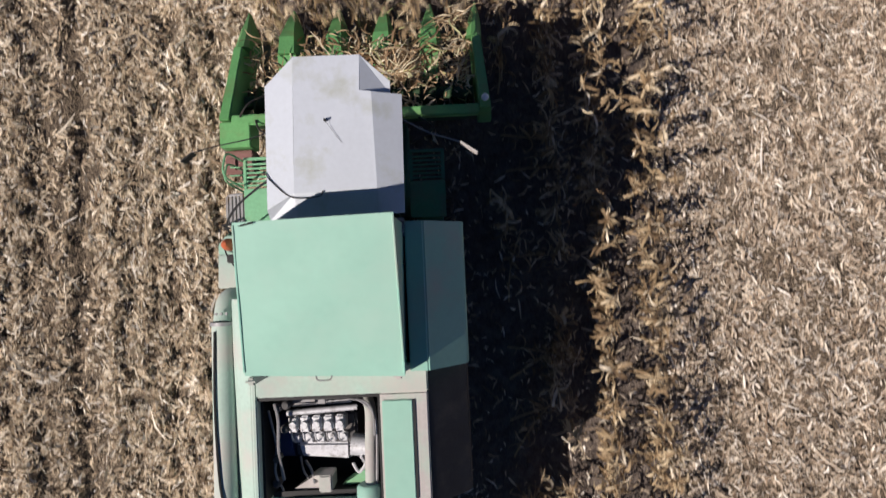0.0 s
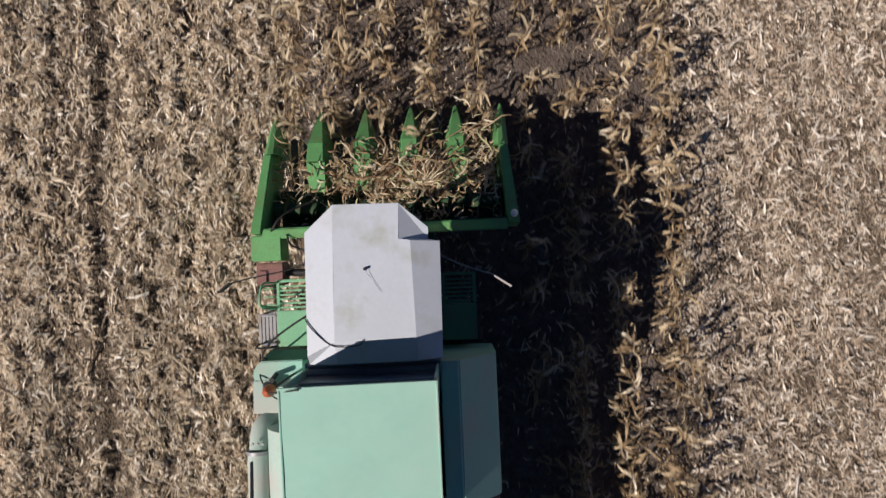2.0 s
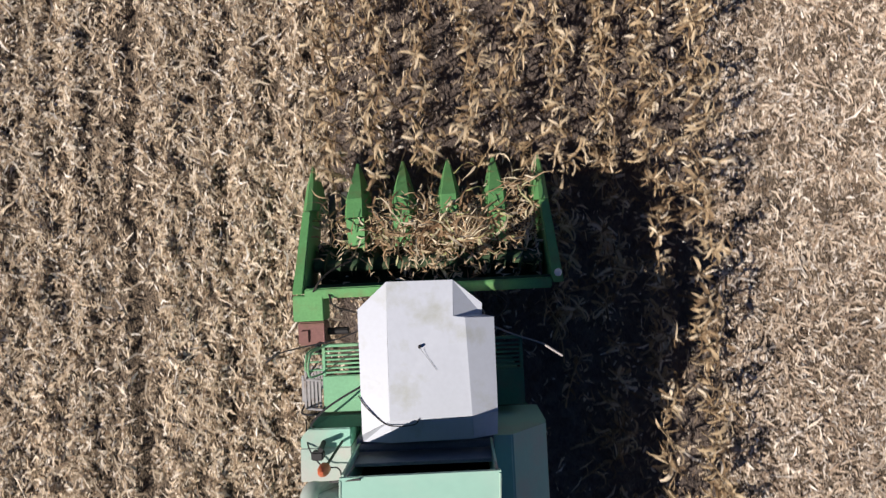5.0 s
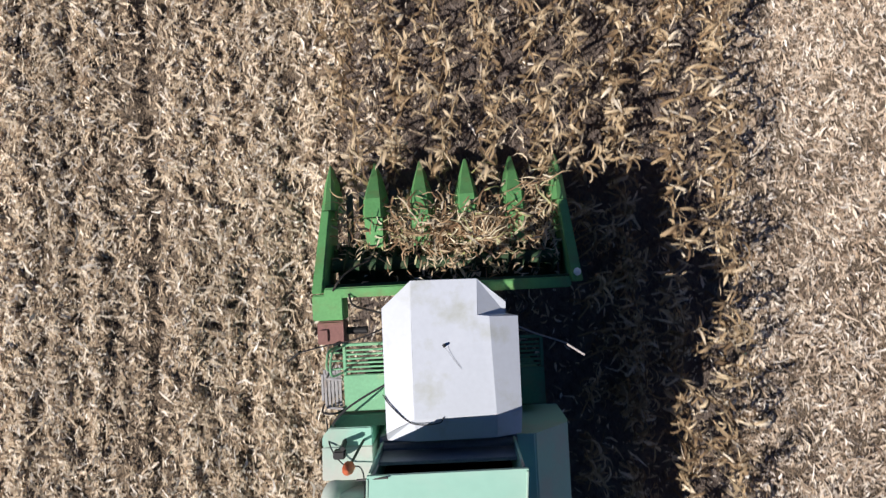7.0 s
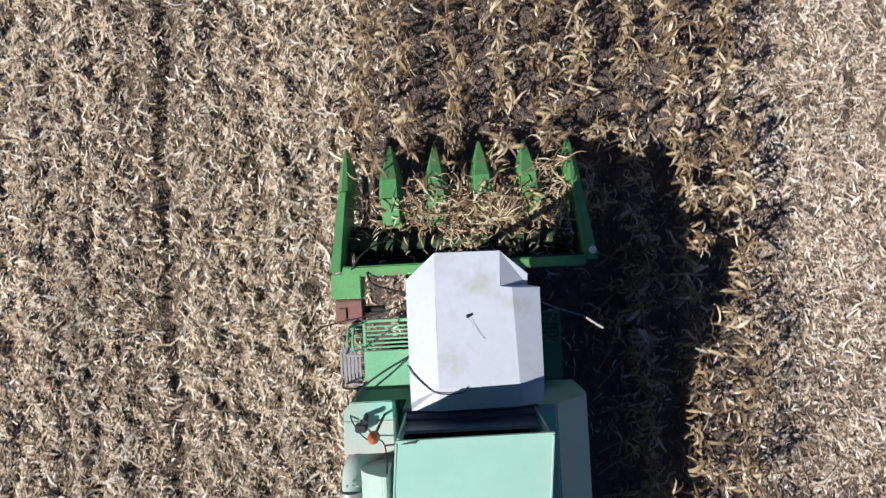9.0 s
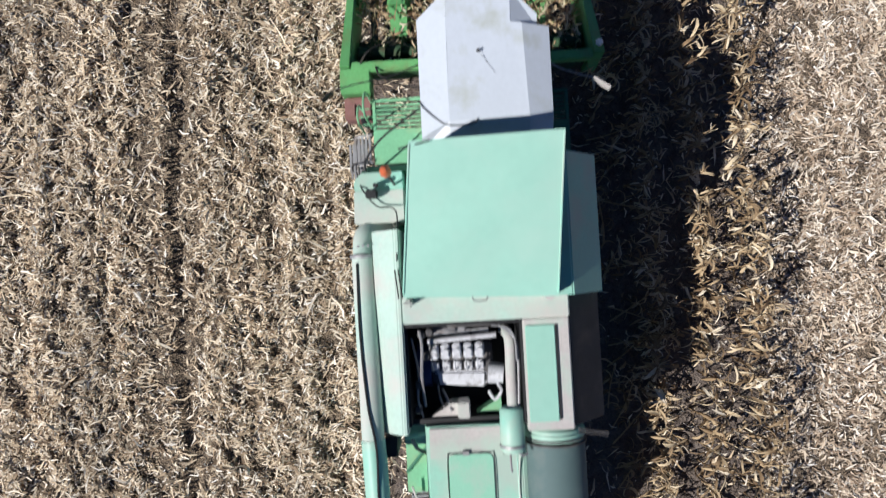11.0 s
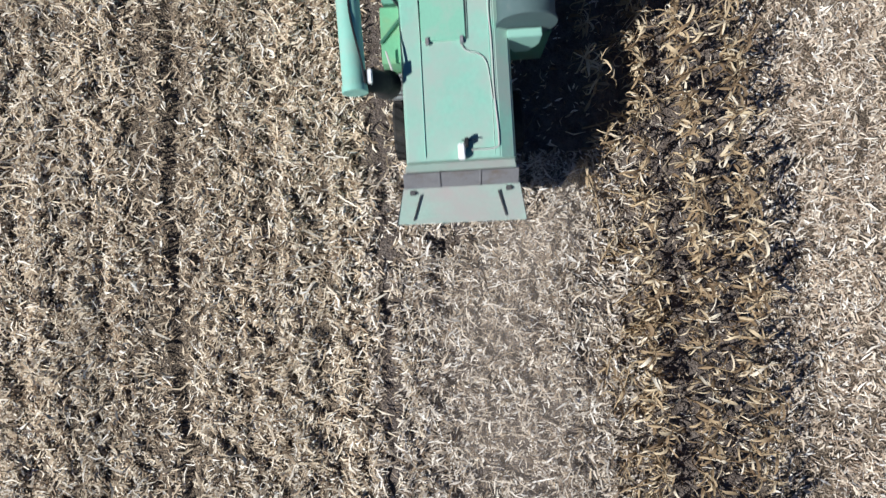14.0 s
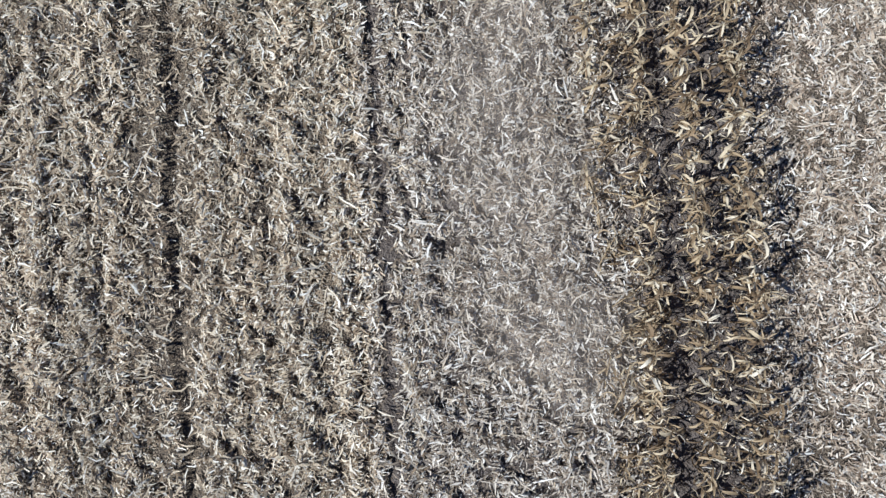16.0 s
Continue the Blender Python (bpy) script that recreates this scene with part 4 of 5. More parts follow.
    fl, fr, rl, rr = (Vector(p) for p in ((-0.755, -3.505, 4.335), (0.70, -3.48, 4.38), (-0.94, -4.99, 3.60), (0.675, -5.057, 3.60)))
    grid = []
    for j in range(ny + 1):
        for i in range(nx + 1):
            u, w = i / nx, j / ny
            p = fl.lerp(fr, u).lerp(rl.lerp(rr, u), w)
            p.z += 0.02 * math.sin(math.pi * u) * math.sin(math.pi * w) + 0.006 * math.sin(9 * u + 4 * w) * math.sin(7 * w)
            grid.append(bm.verts.new(p))
    for j in range(ny):
        for i in range(nx):
            a = j * (nx + 1) + i
            bm.faces.new((grid[a], grid[a + 1], grid[a + nx + 2], grid[a + nx + 1]))
    geo = bmesh.ops.extrude_face_region(bm, geom=bm.faces[:])
    for q in geo["geom"]:
        if isinstance(q, bmesh.types.BMVert):
            q.co.z -= 0.04
    cover = part("tank_cover", bm, COVER, combine, "pale mint grain tank cover raised in front", smooth=True)
    for pts, rad in (([(0.692, -3.50, 4.375), (0.672, -5.02, 3.625)], 0.011), ([(-0.752, -3.53, 4.325), (-0.934, -4.95, 3.625)], 0.011)):
        part("cover_rim", tube(bm_new(), pts, rad, 6), MINT, cover)
    part("cover_strut", tube(bm_new(), [(0.665, -3.56, 3.1), (0.67, -3.50, 4.29)], 0.014, 6), GREY, combine)
    part("cover_strut", tube(bm_new(), [(-0.73, -3.62, 3.1), (-0.735, -3.57, 4.25)], 0.014, 6), GREY, combine)
    for x in (-0.90, 0.60):
        bm = bm_new()
        box(bm, (x - 0.03, -5.10, 3.10), (x + 0.03, -5.02, 3.54), 0.008)
        tube(bm, [(x - 0.05, -5.06, 3.545), (x + 0.05, -5.06, 3.545)], 0.012, 6)
        part("hinge", bm, PINKISH, combine)
    for x in (0.70, 0.735):
        part("hinge_rod", tube(bm_new(), [(x, -4.86, 3.06), (x, -5.06, 3.08)], 0.009, 5), BLACK, combine)
    for x in (-1.02, -1.06):
        part("hinge_rod", tube(bm_new(), [(x, -4.70, 3.12), (x + 0.03, -5.02, 3.13)], 0.009, 5), BLACK, combine)
    bm = bm_new()
    tube(bm, arc([(-0.22, -5.01, 3.60), (-0.20, -5.06, 3.605), (-0.08, -5.06, 3.605), (-0.06, -5.01, 3.60)], 4), 0.008, 6)
    part("cover_handle", bm, GREY, cover)
    bm = bm_new()
    box(bm, (-1.0, -5.318, 2.96), (0.872, -5.0, 3.10), 0.015)
    part("rear_ledge", bm, FADED, combine, "chalky mint-grey ledge behind the tank")
    # warning beacon and work light
    bm = bm_new()
    tube(bm, [(-1.06, -3.66, 2.58), (-1.06, -3.66, 3.56)], 0.016, 6)
    stem = part("beacon_stem", bm, BLACK, combine)
    bm = bm_new()
    tube(bm, [(-1.06, -3.66, 3.55), (-1.06, -3.66, 3.62), (-1.06, -3.66, 3.68), (-1.06, -3.66, 3.71)], [0.064, 0.062, 0.047, 0.018], 12)
    part("beacon", bm, ORANGE, stem, "orange warning beacon", smooth=True)
    bm = bm_new()
    box(bm, (-1.40, -3.83, 2.61), (-1.26, -3.73, 2.74), 0.015)
    tube(bm, [(-1.33, -3.78, 2.57), (-1.33, -3.78, 2.62)], 0.015, 6)
    tube(bm, [(-1.28, -3.66, 2.58), (-1.27, -3.69, 2.80)], 0.03, 6)
    part("work_light", bm, BLACK, combine, "small black work light")
    part("cable", tube(bm_new(), arc([(-1.55, -3.45, 2.3), (-1.45, -3.70, 2.62), (-1.28, -3.92, 2.66), (-1.10, -3.95, 2.66), (-1.02, -4.1, 2.9), (-1.03, -4.6, 3.11)], 6), 0.009, 5), BLACK, combine, smooth=True)
    part("rail", tube(bm_new(), [(-0.86, -3.56, 4.26), (-0.56, -3.515, 4.36)], 0.010, 5), BLACK, combine)


def unloader():
    bm = bm_new()
    tube(bm, arc([(-1.20, -4.18, 2.3), (-1.36, -4.20, 2.46), (-1.46, -4.28, 2.60), (-1.47, -4.52, 2.70)], 6), 0.12, 16)
    elbow = part("auger_elbow", bm, FADED, combine, "chalky elbow of the unloading tube", smooth=True)
    for k in range(3):
        part("flange_bolt", tube(bm_new(), [(-1.38 - 0.06 * k, -4.40, 2.84), (-1.38 - 0.06 * k, -4.40, 2.87)], 0.016, 6), GREY, elbow)
    part("flange", tube(bm_new(), [(-1.47, -4.50, 2.70), (-1.47, -4.54, 2.70)], 0.155, 18), GREY, elbow, smooth=True)
    bm = bm_new()
    tube(bm, [(-1.47, -4.52, 2.72), (-1.42, -6.62, 2.94)], 0.130, 20)
    part("auger_tube", bm, FADED, combine, "chalky mint unloading tube", smooth=True)
    bm = bm_new()
    tube(bm, [(-1.42, -6.62, 2.94), (-1.352, -8.27, 3.05)], 0.138, 20)
    part("auger_tube", bm, MINT, combine, "mint unloading tube", smooth=True)
    part("end_ring", tube(bm_new(), [(-1.353, -8.25, 3.05), (-1.35, -8.33, 3.05)], 0.15, 20), MINT, combine, smooth=True)
    bm = bm_new()
    tube(bm, arc([(-1.29, -8.18, 3.0), (-1.16, -8.14, 2.85), (-1.04, -8.08, 2.45)], 5), [0.14] * 10 + [0.19], 14)
    part("spout", bm, RUBBER, combine, "black rubber unloading spout", smooth=True)
    bm = bm_new()
    box(bm, (-1.20, -8.24, 3.06), (-1.14, -8.08, 3.13), 0.01)
    part("clamp", bm, LAMP_WHITE, combine)
    part("cable", tube(bm_new(), arc([(-1.52, -4.6, 2.86), (-1.51, -5.4, 2.95), (-1.45, -6.2, 3.04), (-1.37, -6.7, 3.08), (-1.36, -7.4, 3.13), (-1.25, -8.0, 3.16), (-1.22, -8.25, 3.14)], 6), 0.013, 6), BLACK, combine, smooth=True)
    bm = bm_new()
    box(bm, (-1.30, -6.86, 2.3), (-1.16, -6.62, 2.86), 0.015)
    part("auger_cradle", bm, BLACK, combine)


def engine_bay():
    # surround
    bm = bm_new()
    box(bm, (0.45, -6.58, 2.5), (0.975, -5.322, 3.07), 0.015)
    side = part("side_cover", bm, PINKISH, combine, "weathered pinkish-grey side cover")
    bm = bm_new()
    box(bm, (0.475, -6.48, 3.07), (0.805, -5.40, 3.092), 0.008)
    part("lid", bm, COVER, side, "pale mint lid")
    bm = bm_new()
    box(bm, (0.81, -6.46, 3.06), (0.834, -5.40, 3.084), 0.0)
    part("slot", bm, BLACK, side)
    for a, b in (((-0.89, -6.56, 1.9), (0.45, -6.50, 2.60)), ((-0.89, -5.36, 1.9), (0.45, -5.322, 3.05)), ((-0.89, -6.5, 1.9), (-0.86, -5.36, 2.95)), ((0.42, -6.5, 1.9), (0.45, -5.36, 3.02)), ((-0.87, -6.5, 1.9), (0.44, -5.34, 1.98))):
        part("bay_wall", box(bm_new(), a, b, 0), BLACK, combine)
    # engine
    bm = bm_new()
    box(bm, (-0.60, -6.10, 2.0), (0.12, -5.60, 2.62), 0.03)
    block = part("engine_block", bm, OILY, combine, "oily dark engine block")
    for k in range(5):
        x = -0.57 + 0.1325 * k
        bm = bm_new()
        box(bm, (x - 0.056, -5.77, 2.62), (x + 0.056, -5.59, 2.83), 0.02)
        tube(bm, [(x, -5.685, 2.83), (x, -5.685, 2.87)], [0.045, 0.038], 12)
        for j in (-1, 1):
            tube(bm, [(x + j * 0.035, -5.755, 2.83), (x + j * 0.035, -5.755, 2.845)], 0.01, 6)
        part("rocker_cover", bm, ENGINE, block, "pale alloy rocker cover")
        bm = bm_new()
        tube(bm, arc([(x - 0.03, -5.79, 2.78), (x - 0.03, -5.87, 2.75), (x - 0.02, -5.92, 2.66)], 4), 0.010, 6)
        tube(bm, [(x + 0.02, -5.85, 2.6), (x + 0.02, -5.85, 2.74)], 0.022, 8)
        box(bm, (x - 0.05, -5.93, 2.56), (x + 0.05, -5.82, 2.66), 0.012)
        part("injector", bm, ENGINE, block)
    bm = bm_new()
    tube(bm, [(-0.64, -5.555, 2.80), (0.16, -5.51, 2.82)], 0.034, 10)
    tube(bm, [(-0.60, -5.485, 2.70), (0.08, -5.455, 2.72)], 0.026, 8)
    part("intake_manifold", bm, ENGINE, block, "pale alloy manifold", smooth=True)
    bm = bm_new()
    hexa(bm, [(-0.58, -6.14, 2.35), (0.04, -6.20, 2.35), (0.04, -5.95, 2.35), (-0.58, -5.93, 2.35), (-0.55, -6.09, 2.62), (0.03, -6.14, 2.62), (0.04, -5.95, 2.66), (-0.58, -5.93, 2.66)], 0.03)
    part("air_duct", bm, ENGINE, block, "pale alloy cooling duct")
    bm = bm_new()
    tube(bm, [(0.06, -5.98, 2.60), (0.24, -6.0, 2.62)], [0.13, 0.12], 16)
    tube(bm, arc([(0.05, -6.2, 2.6), (0.12, -6.3, 2.62), (0.2, -6.2, 2.65), (0.16, -6.1, 2.7)], 4), 0.02, 6)
    part("alternator", bm, ENGINE, block, smooth=True)
    bm = bm_new()
    tube(bm, [(-0.78, -5.86, 2.45), (-0.62, -5.86, 2.45)], 0.27, 20)
    part("fan_shroud", bm, BLUE, block, "dark blue fan shroud", smooth=True)
    bm = bm_new()
    box(bm, (-0.60, -5.46, 2.55), (-0.18, -5.385, 2.84), 0.02)
    part("coolant_box", bm, GREY, combine, "grey header tank")
    bm = bm_new()
    box(bm, (-0.30, -5.40, 2.80), (0.10, -5.362, 2.90), 0.01)
    part("bay_rail", bm, OILY, combine)
    bm = bm_new()
    tube(bm, arc([(0.26, -5.46, 2.68), (0.30, -5.52, 2.81), (0.315, -5.62, 2.86), (0.305, -6.0, 2.90), (0.30, -6.36, 2.94)], 6), 0.066, 14)
    part("exhaust_pipe", bm, PINKISH, combine, "rust-dusted grey exhaust pipe", smooth=True)
    bm = bm_new()
    tube(bm, [(0.285, -6.33, 2.94), (0.285, -6.36, 2.94), (0.275, -6.80, 2.94), (0.275, -6.83, 2.94)], [0.12, 0.142, 0.142, 0.12], 20)
    muffler = part("muffler", bm, MINT, combine, "mint-green cylindrical muffler", smooth=True)
    bm = bm_new()
    tube(bm, [(0.275, -6.74, 2.94), (0.275, -6.77, 2.94)], 0.15, 20)
    part("band", bm, GREY, muffler, smooth=True)
    bm = bm_new()
    tube(bm, arc([(0.24, -6.82, 3.0), (0.24, -6.95, 2.99), (0.25, -7.06, 2.95)], 4), 0.014, 6)
    tube(bm, arc([(0.30, -6.80, 3.0), (0.38, -6.86, 3.0), (0.44, -6.84, 2.98)], 4), 0.016, 6)
    part("bracket", bm, GREY, combine)
    for pts, rad in ((((0.18, -5.38, 3.0), (0.30, -5.47, 2.98), (0.385, -5.62, 2.96), (0.385, -6.0, 2.96), (0.37, -6.35, 2.96)), 0.016), (((0.10, -5.38, 3.0), (0.28, -5.42, 3.0), (0.36, -5.55, 3.0), (0.37, -5.8, 3.0)), 0.012),
                     (((-0.72, -5.40, 3.0), (-0.70, -5.60, 2.95), (-0.72, -5.95, 2.9), (-0.70, -6.3, 2.8)), 0.018), (((-0.82, -5.5, 2.9), (-0.76, -5.9, 2.85), (-0.78, -6.2, 2.85), (-0.74, -6.45, 2.7)), 0.014),
                     (((-0.5, -6.15, 2.6), (-0.45, -6.28, 2.55), (-0.40, -6.42, 2.6)), 0.016), (((-0.55, -6.1, 2.62), (-0.53, -6.28, 2.58), (-0.46, -6.44, 2.5)), 0.013), (((-0.6, -5.44, 2.9), (-0.42, -5.42, 2.95), (-0.30, -5.44, 2.85)), 0.013)):
        part("pipe", tube(bm_new(), arc(pts, 5), rad, 6), GREY, combine, smooth=True)
    for x, y, z in ((-0.70, -5.46, 2.95), (-0.60, -5.43, 2.98), (-0.66, -5.72, 2.86), (-0.79, -6.34, 2.8), (-0.76, -6.05, 2.86)):
        bm = bm_new()
        tube(bm, [(x, y, z - 0.12), (x, y, z), (x, y, z + 0.02)], [0.05, 0.05, 0.03], 10)
        part("filter", bm, OILY, combine, smooth=True)
    bm = bm_new()
    box(bm, (-0.33, -6.49, 2.4), (-0.18, -6.30, 2.72), 0.015)
    hexa(bm, [(-0.62, -6.49, 2.3), (-0.33, -6.49, 2.3), (-0.33, -6.33, 2.3), (-0.40, -6.33, 2.3), (-0.66, -6.49, 2.56), (-0.33, -6.49, 2.56), (-0.33, -6.33, 2.6), (-0.40, -6.33, 2.6)])
    part("battery_box", bm, PINKISH, combine, "dusty beige box")
    bm = bm_new()
    hexa(bm, [(-0.1, -6.48, 2.30), (0.2, -6.48, 2.30), (0.2, -6.30, 2.30), (0.18, -6.30, 2.30), (-0.1, -6.48, 2.5), (0.2, -6.48, 2.5), (0.2, -6.30, 2.55), (0.18, -6.30, 2.55)])
    part("guard_plate", bm, PANEL_GREEN, combine)


def rear_hood():
    bm = bm_new()
    prof = [(-0.75, 1.2), (-0.735, 2.56), (-0.71, 2.66), (0.40, 2.69), (0.57, 2.61), (0.60, 2.48), (0.63, 1.2)]
    ring = [[bm.verts.new((x, y, z)) for x, z in prof] for y in (-6.58, -9.09)]
    n = len(prof)
    for j in range(n):
        bm.faces.new((ring[0][j], ring[0][(j + 1) % n], ring[1][(j + 1) % n], ring[1][j]))
    bm.faces.new(ring[0][::-1])
    bm.faces.new(ring[1])
    bmesh.ops.bevel(bm, geom=[e for e in bm.edges if e.calc_length() > 2], offset=0.012, segments=2, affect="EDGES")
    hood = part("rear_hood", bm, HOOD, combine, "faded mint rear hood with dusty patches")
    bm = bm_new()
    box(bm, (-0.68, -6.95, 2.672), (0.18, -6.60, 2.69), 0.004)
    part("front_patch", bm, PINKISH, hood, "weathered pinkish-grey hood front")
    # hatch with rounded corners
    bm = bm_new()
    x0, x1, y0, y1, rad = -0.47, 0.06, -7.66, -6.91, 0.07
    outline = []
    for cx, cy, a0 in ((x1 - rad, y1 - rad, 0), (x0 + rad, y1 - rad, 90), (x0 + rad, y0 + rad * 0.4, 180), (x1 - rad, y0 + rad * 0.4, 270)):
        outline += [(cx + rad * math.cos(radians(a0 + 22.5 * k)), cy + (rad if a0 < 180 else rad * 0.4) * math.sin(radians(a0 + 22.5 * k))) for k in range(5)]
    prism(bm, outline, 2.67, 2.703, 0.005)
    part("hatch", bm, PANEL_MINT, hood, "brighter green hatch lid")
    bm = bm_new()
    tube(bm, arc([(x0 - 0.012, y0, 2.70), (x0 - 0.012, y1 - 0.06, 2.70), (x0 + 0.06, y1 + 0.012, 2.70), (x1 - 0.06, y1 + 0.012, 2.70), (x1 + 0.012, y1 - 0.06, 2.70), (x1 + 0.012, y0, 2.70)], 5), 0.005, 5)
    part("hatch_seal", bm, OILY, hood)
    for x in (x0 + 0.07, x1 - 0.05):
        part("latch", box(bm_new(), (x - 0.022, y0 - 0.05, 2.68), (x + 0.022, y0 + 0.04, 2.725), 0.006), GREY, hood)
    part("latch", box(bm_new(), (-0.30, y1 - 0.01, 2.68), (-0.22, y1 + 0.045, 2.725), 0.006), GREY, hood)
    for x, r in ((-0.485, 0.005), (0.34, 0.006)):
        part("seam", tube(bm_new(), [(x, -6.7, 2.678 + (0.01 if x > 0 else 0)), (x - 0.01, -9.05, 2.678 + (0.01 if x > 0 else 0))], r, 5), MINT, hood)
    part("cable", tube(bm_new(), arc([(0.38, -6.7, 2.98), (0.37, -6.95, 2.74), (0.345, -7.3, 2.705), (0.36, -7.7, 2.70), (0.36, -8.3, 2.70), (0.385, -8.85, 2.70), (0.34, -8.98, 2.70), (0.05, -8.99, 2.70)], 6), 0.010, 6), PINKISH, combine, smooth=True)
    part("cable", tube(bm_new(), arc([(-0.0, -7.72, 2.70), (0.06, -7.8, 2.70), (0.22, -7.86, 2.70), (0.30, -8.0, 2.70), (0.34, -8.4, 2.70)], 5), 0.008, 5), PINKISH, combine, smooth=True)
    # rear lamp
    bm = bm_new()
    box(bm, (-0.11, -9.11, 2.70), (-0.02, -8.92, 2.80), 0.015)
    lamp = part("rear_lamp", bm, LAMP_WHITE, combine, "white rear work lamp")
    bm = bm_new()
    box(bm, (-0.025, -8.96, 2.69), (0.02, -8.86, 2.82), 0.008)
    box(bm, (-0.06, -8.89, 2.75), (0.12, -8.875, 2.765), 0.003)
    part("bracket", bm, BLACK, lamp)
    # straw chopper: top slope, dark rear band, spreading tail plate
    bm = bm_new()
    hexa(bm, [(-0.80, -9.17, 1.5), (0.64, -9.17, 1.5), (0.62, -9.095, 1.5), (-0.78, -9.095, 1.5), (-0.78, -9.165, 2.36), (0.62, -9.165, 2.36), (0.58, -9.095, 2.56), (-0.74, -9.095, 2.56)], 0.015)
    part("chopper_hood", bm, DUSTY, combine, "dusty grey-mint straw chopper hood")
    bm = bm_new()
    hexa(bm, [(-0.84, -9.33, 1.55), (0.68, -9.33, 1.55), (0.66, -9.175, 1.55), (-0.82, -9.175, 1.55), (-0.83, -9.32, 1.98), (0.67, -9.32, 1.98), (0.65, -9.175, 2.34), (-0.81, -9.175, 2.34)], 0.012)
    band = part("chopper_band", bm, GREY, combine, "dusty grey chopper housing")
    for x in (-0.36, 0.16):
        part("band_rib", hexa(bm_new(), [(x - 0.01, -9.325, 1.95), (x + 0.01, -9.325, 1.95), (x + 0.01, -9.17, 2.30), (x - 0.01, -9.17, 2.30), (x - 0.01, -9.33, 1.99), (x + 0.01, -9.33, 1.99), (x + 0.01, -9.18, 2.36), (x - 0.01, -9.18, 2.36)]), GREY, band)
    bm = bm_new()
    sheet(bm, [(-0.84, -9.325, 1.96), (-1.0, -9.74, 1.35), (0.81, -9.76, 1.35), (0.68, -9.325, 1.96)], 0.012)
    tail = part("spreader_plate", bm, DUSTY, combine, "dusty grey spreading tail plate")
    for x0, x1 in ((-0.62, -0.76), (0.40, 0.52)):
        bm = bm_new()
        hexa(bm, [(x0 - 0.008, -9.40, 1.82), (x0 + 0.008, -9.40, 1.82), (x1 + 0.008, -9.70, 1.38), (x1 - 0.008, -9.70, 1.38), (x0 - 0.008, -9.40, 1.92), (x0 + 0.008, -9.40, 1.92), (x1 + 0.008, -9.70, 1.48), (x1 - 0.008, -9.70, 1.48)])
        part("deflector_fin", bm, OILY, tail)
    for s, x in ((-1, -0.72), (1, 0.54)):
        part("bracket", box(bm_new(), (x - 0.04, -9.40, 1.86), (x + 0.04, -9.34, 1.95), 0.01), OILY, tail)
    for s in (-1, 1):
        bm = bm_new()
        xa, xb = (0.68, 0.81) if s > 0 else (-0.85, -1.01)
        hexa(bm, [(xa, -9.33, 1.4), (xa + 0.01, -9.33, 1.4), (xb + 0.01, -9.75, 1.05), (xb, -9.75, 1.05), (xa, -9.33, 1.95), (xa + 0.01, -9.33, 1.95), (xb + 0.01, -9.75, 1.36), (xb, -9.75, 1.36)])
        part("tail_side", bm, OILY, tail)
    # bright side panels and louvres under the unloading tube
    bm = bm_new()
    box(bm, (-1.04, -7.62, 1.4), (-0.71, -6.86, 1.86), 0.01)
    panel = part("side_panel", bm, PANEL_GREEN, combine, "bright green side panel")
    part("side_brace", tube(bm_new(), [(-1.04, -7.35, 1.89), (-0.74, -7.0, 1.89)], 0.022, 6), DARK_GREEN, panel)
    for k in range(6):
        part("louvre", box(bm_new(), (-1.02, -7.72 - 0.06 * k, 1.5), (-0.72, -7.69 - 0.06 * k, 1.62), 0.004), GREY, combine)
    bm = bm_new()
    box(bm, (-1.0, -6.84, 1.9), (-0.70, -6.58, 2.45), 0.02)
    tube(bm, [(-0.98, -6.72, 2.48), (-0.72, -6.70, 2.48)], 0.05, 8)
    part("belt_guard", bm, MINT, combine, "mint belt guard")
    part("pipe", tube(bm_new(), arc([(-0.9, -6.75, 2.5), (-0.85, -6.9, 2.4), (-0.74, -7.02, 2.2)], 5), 0.025, 6), GREY, combine)
    part("lever", tube(bm_new(), [(-0.97, -7.50, 2.0), (-0.83, -8.02, 1.86)], [0.014, 0.02], 6), PINKISH, combine)
    bm = bm_new()
    box(bm, (-0.715, -7.2, 1.6), (-0.702, -6.6, 2.6), 0)
    part("dark_slot", bm, BLACK, combine)


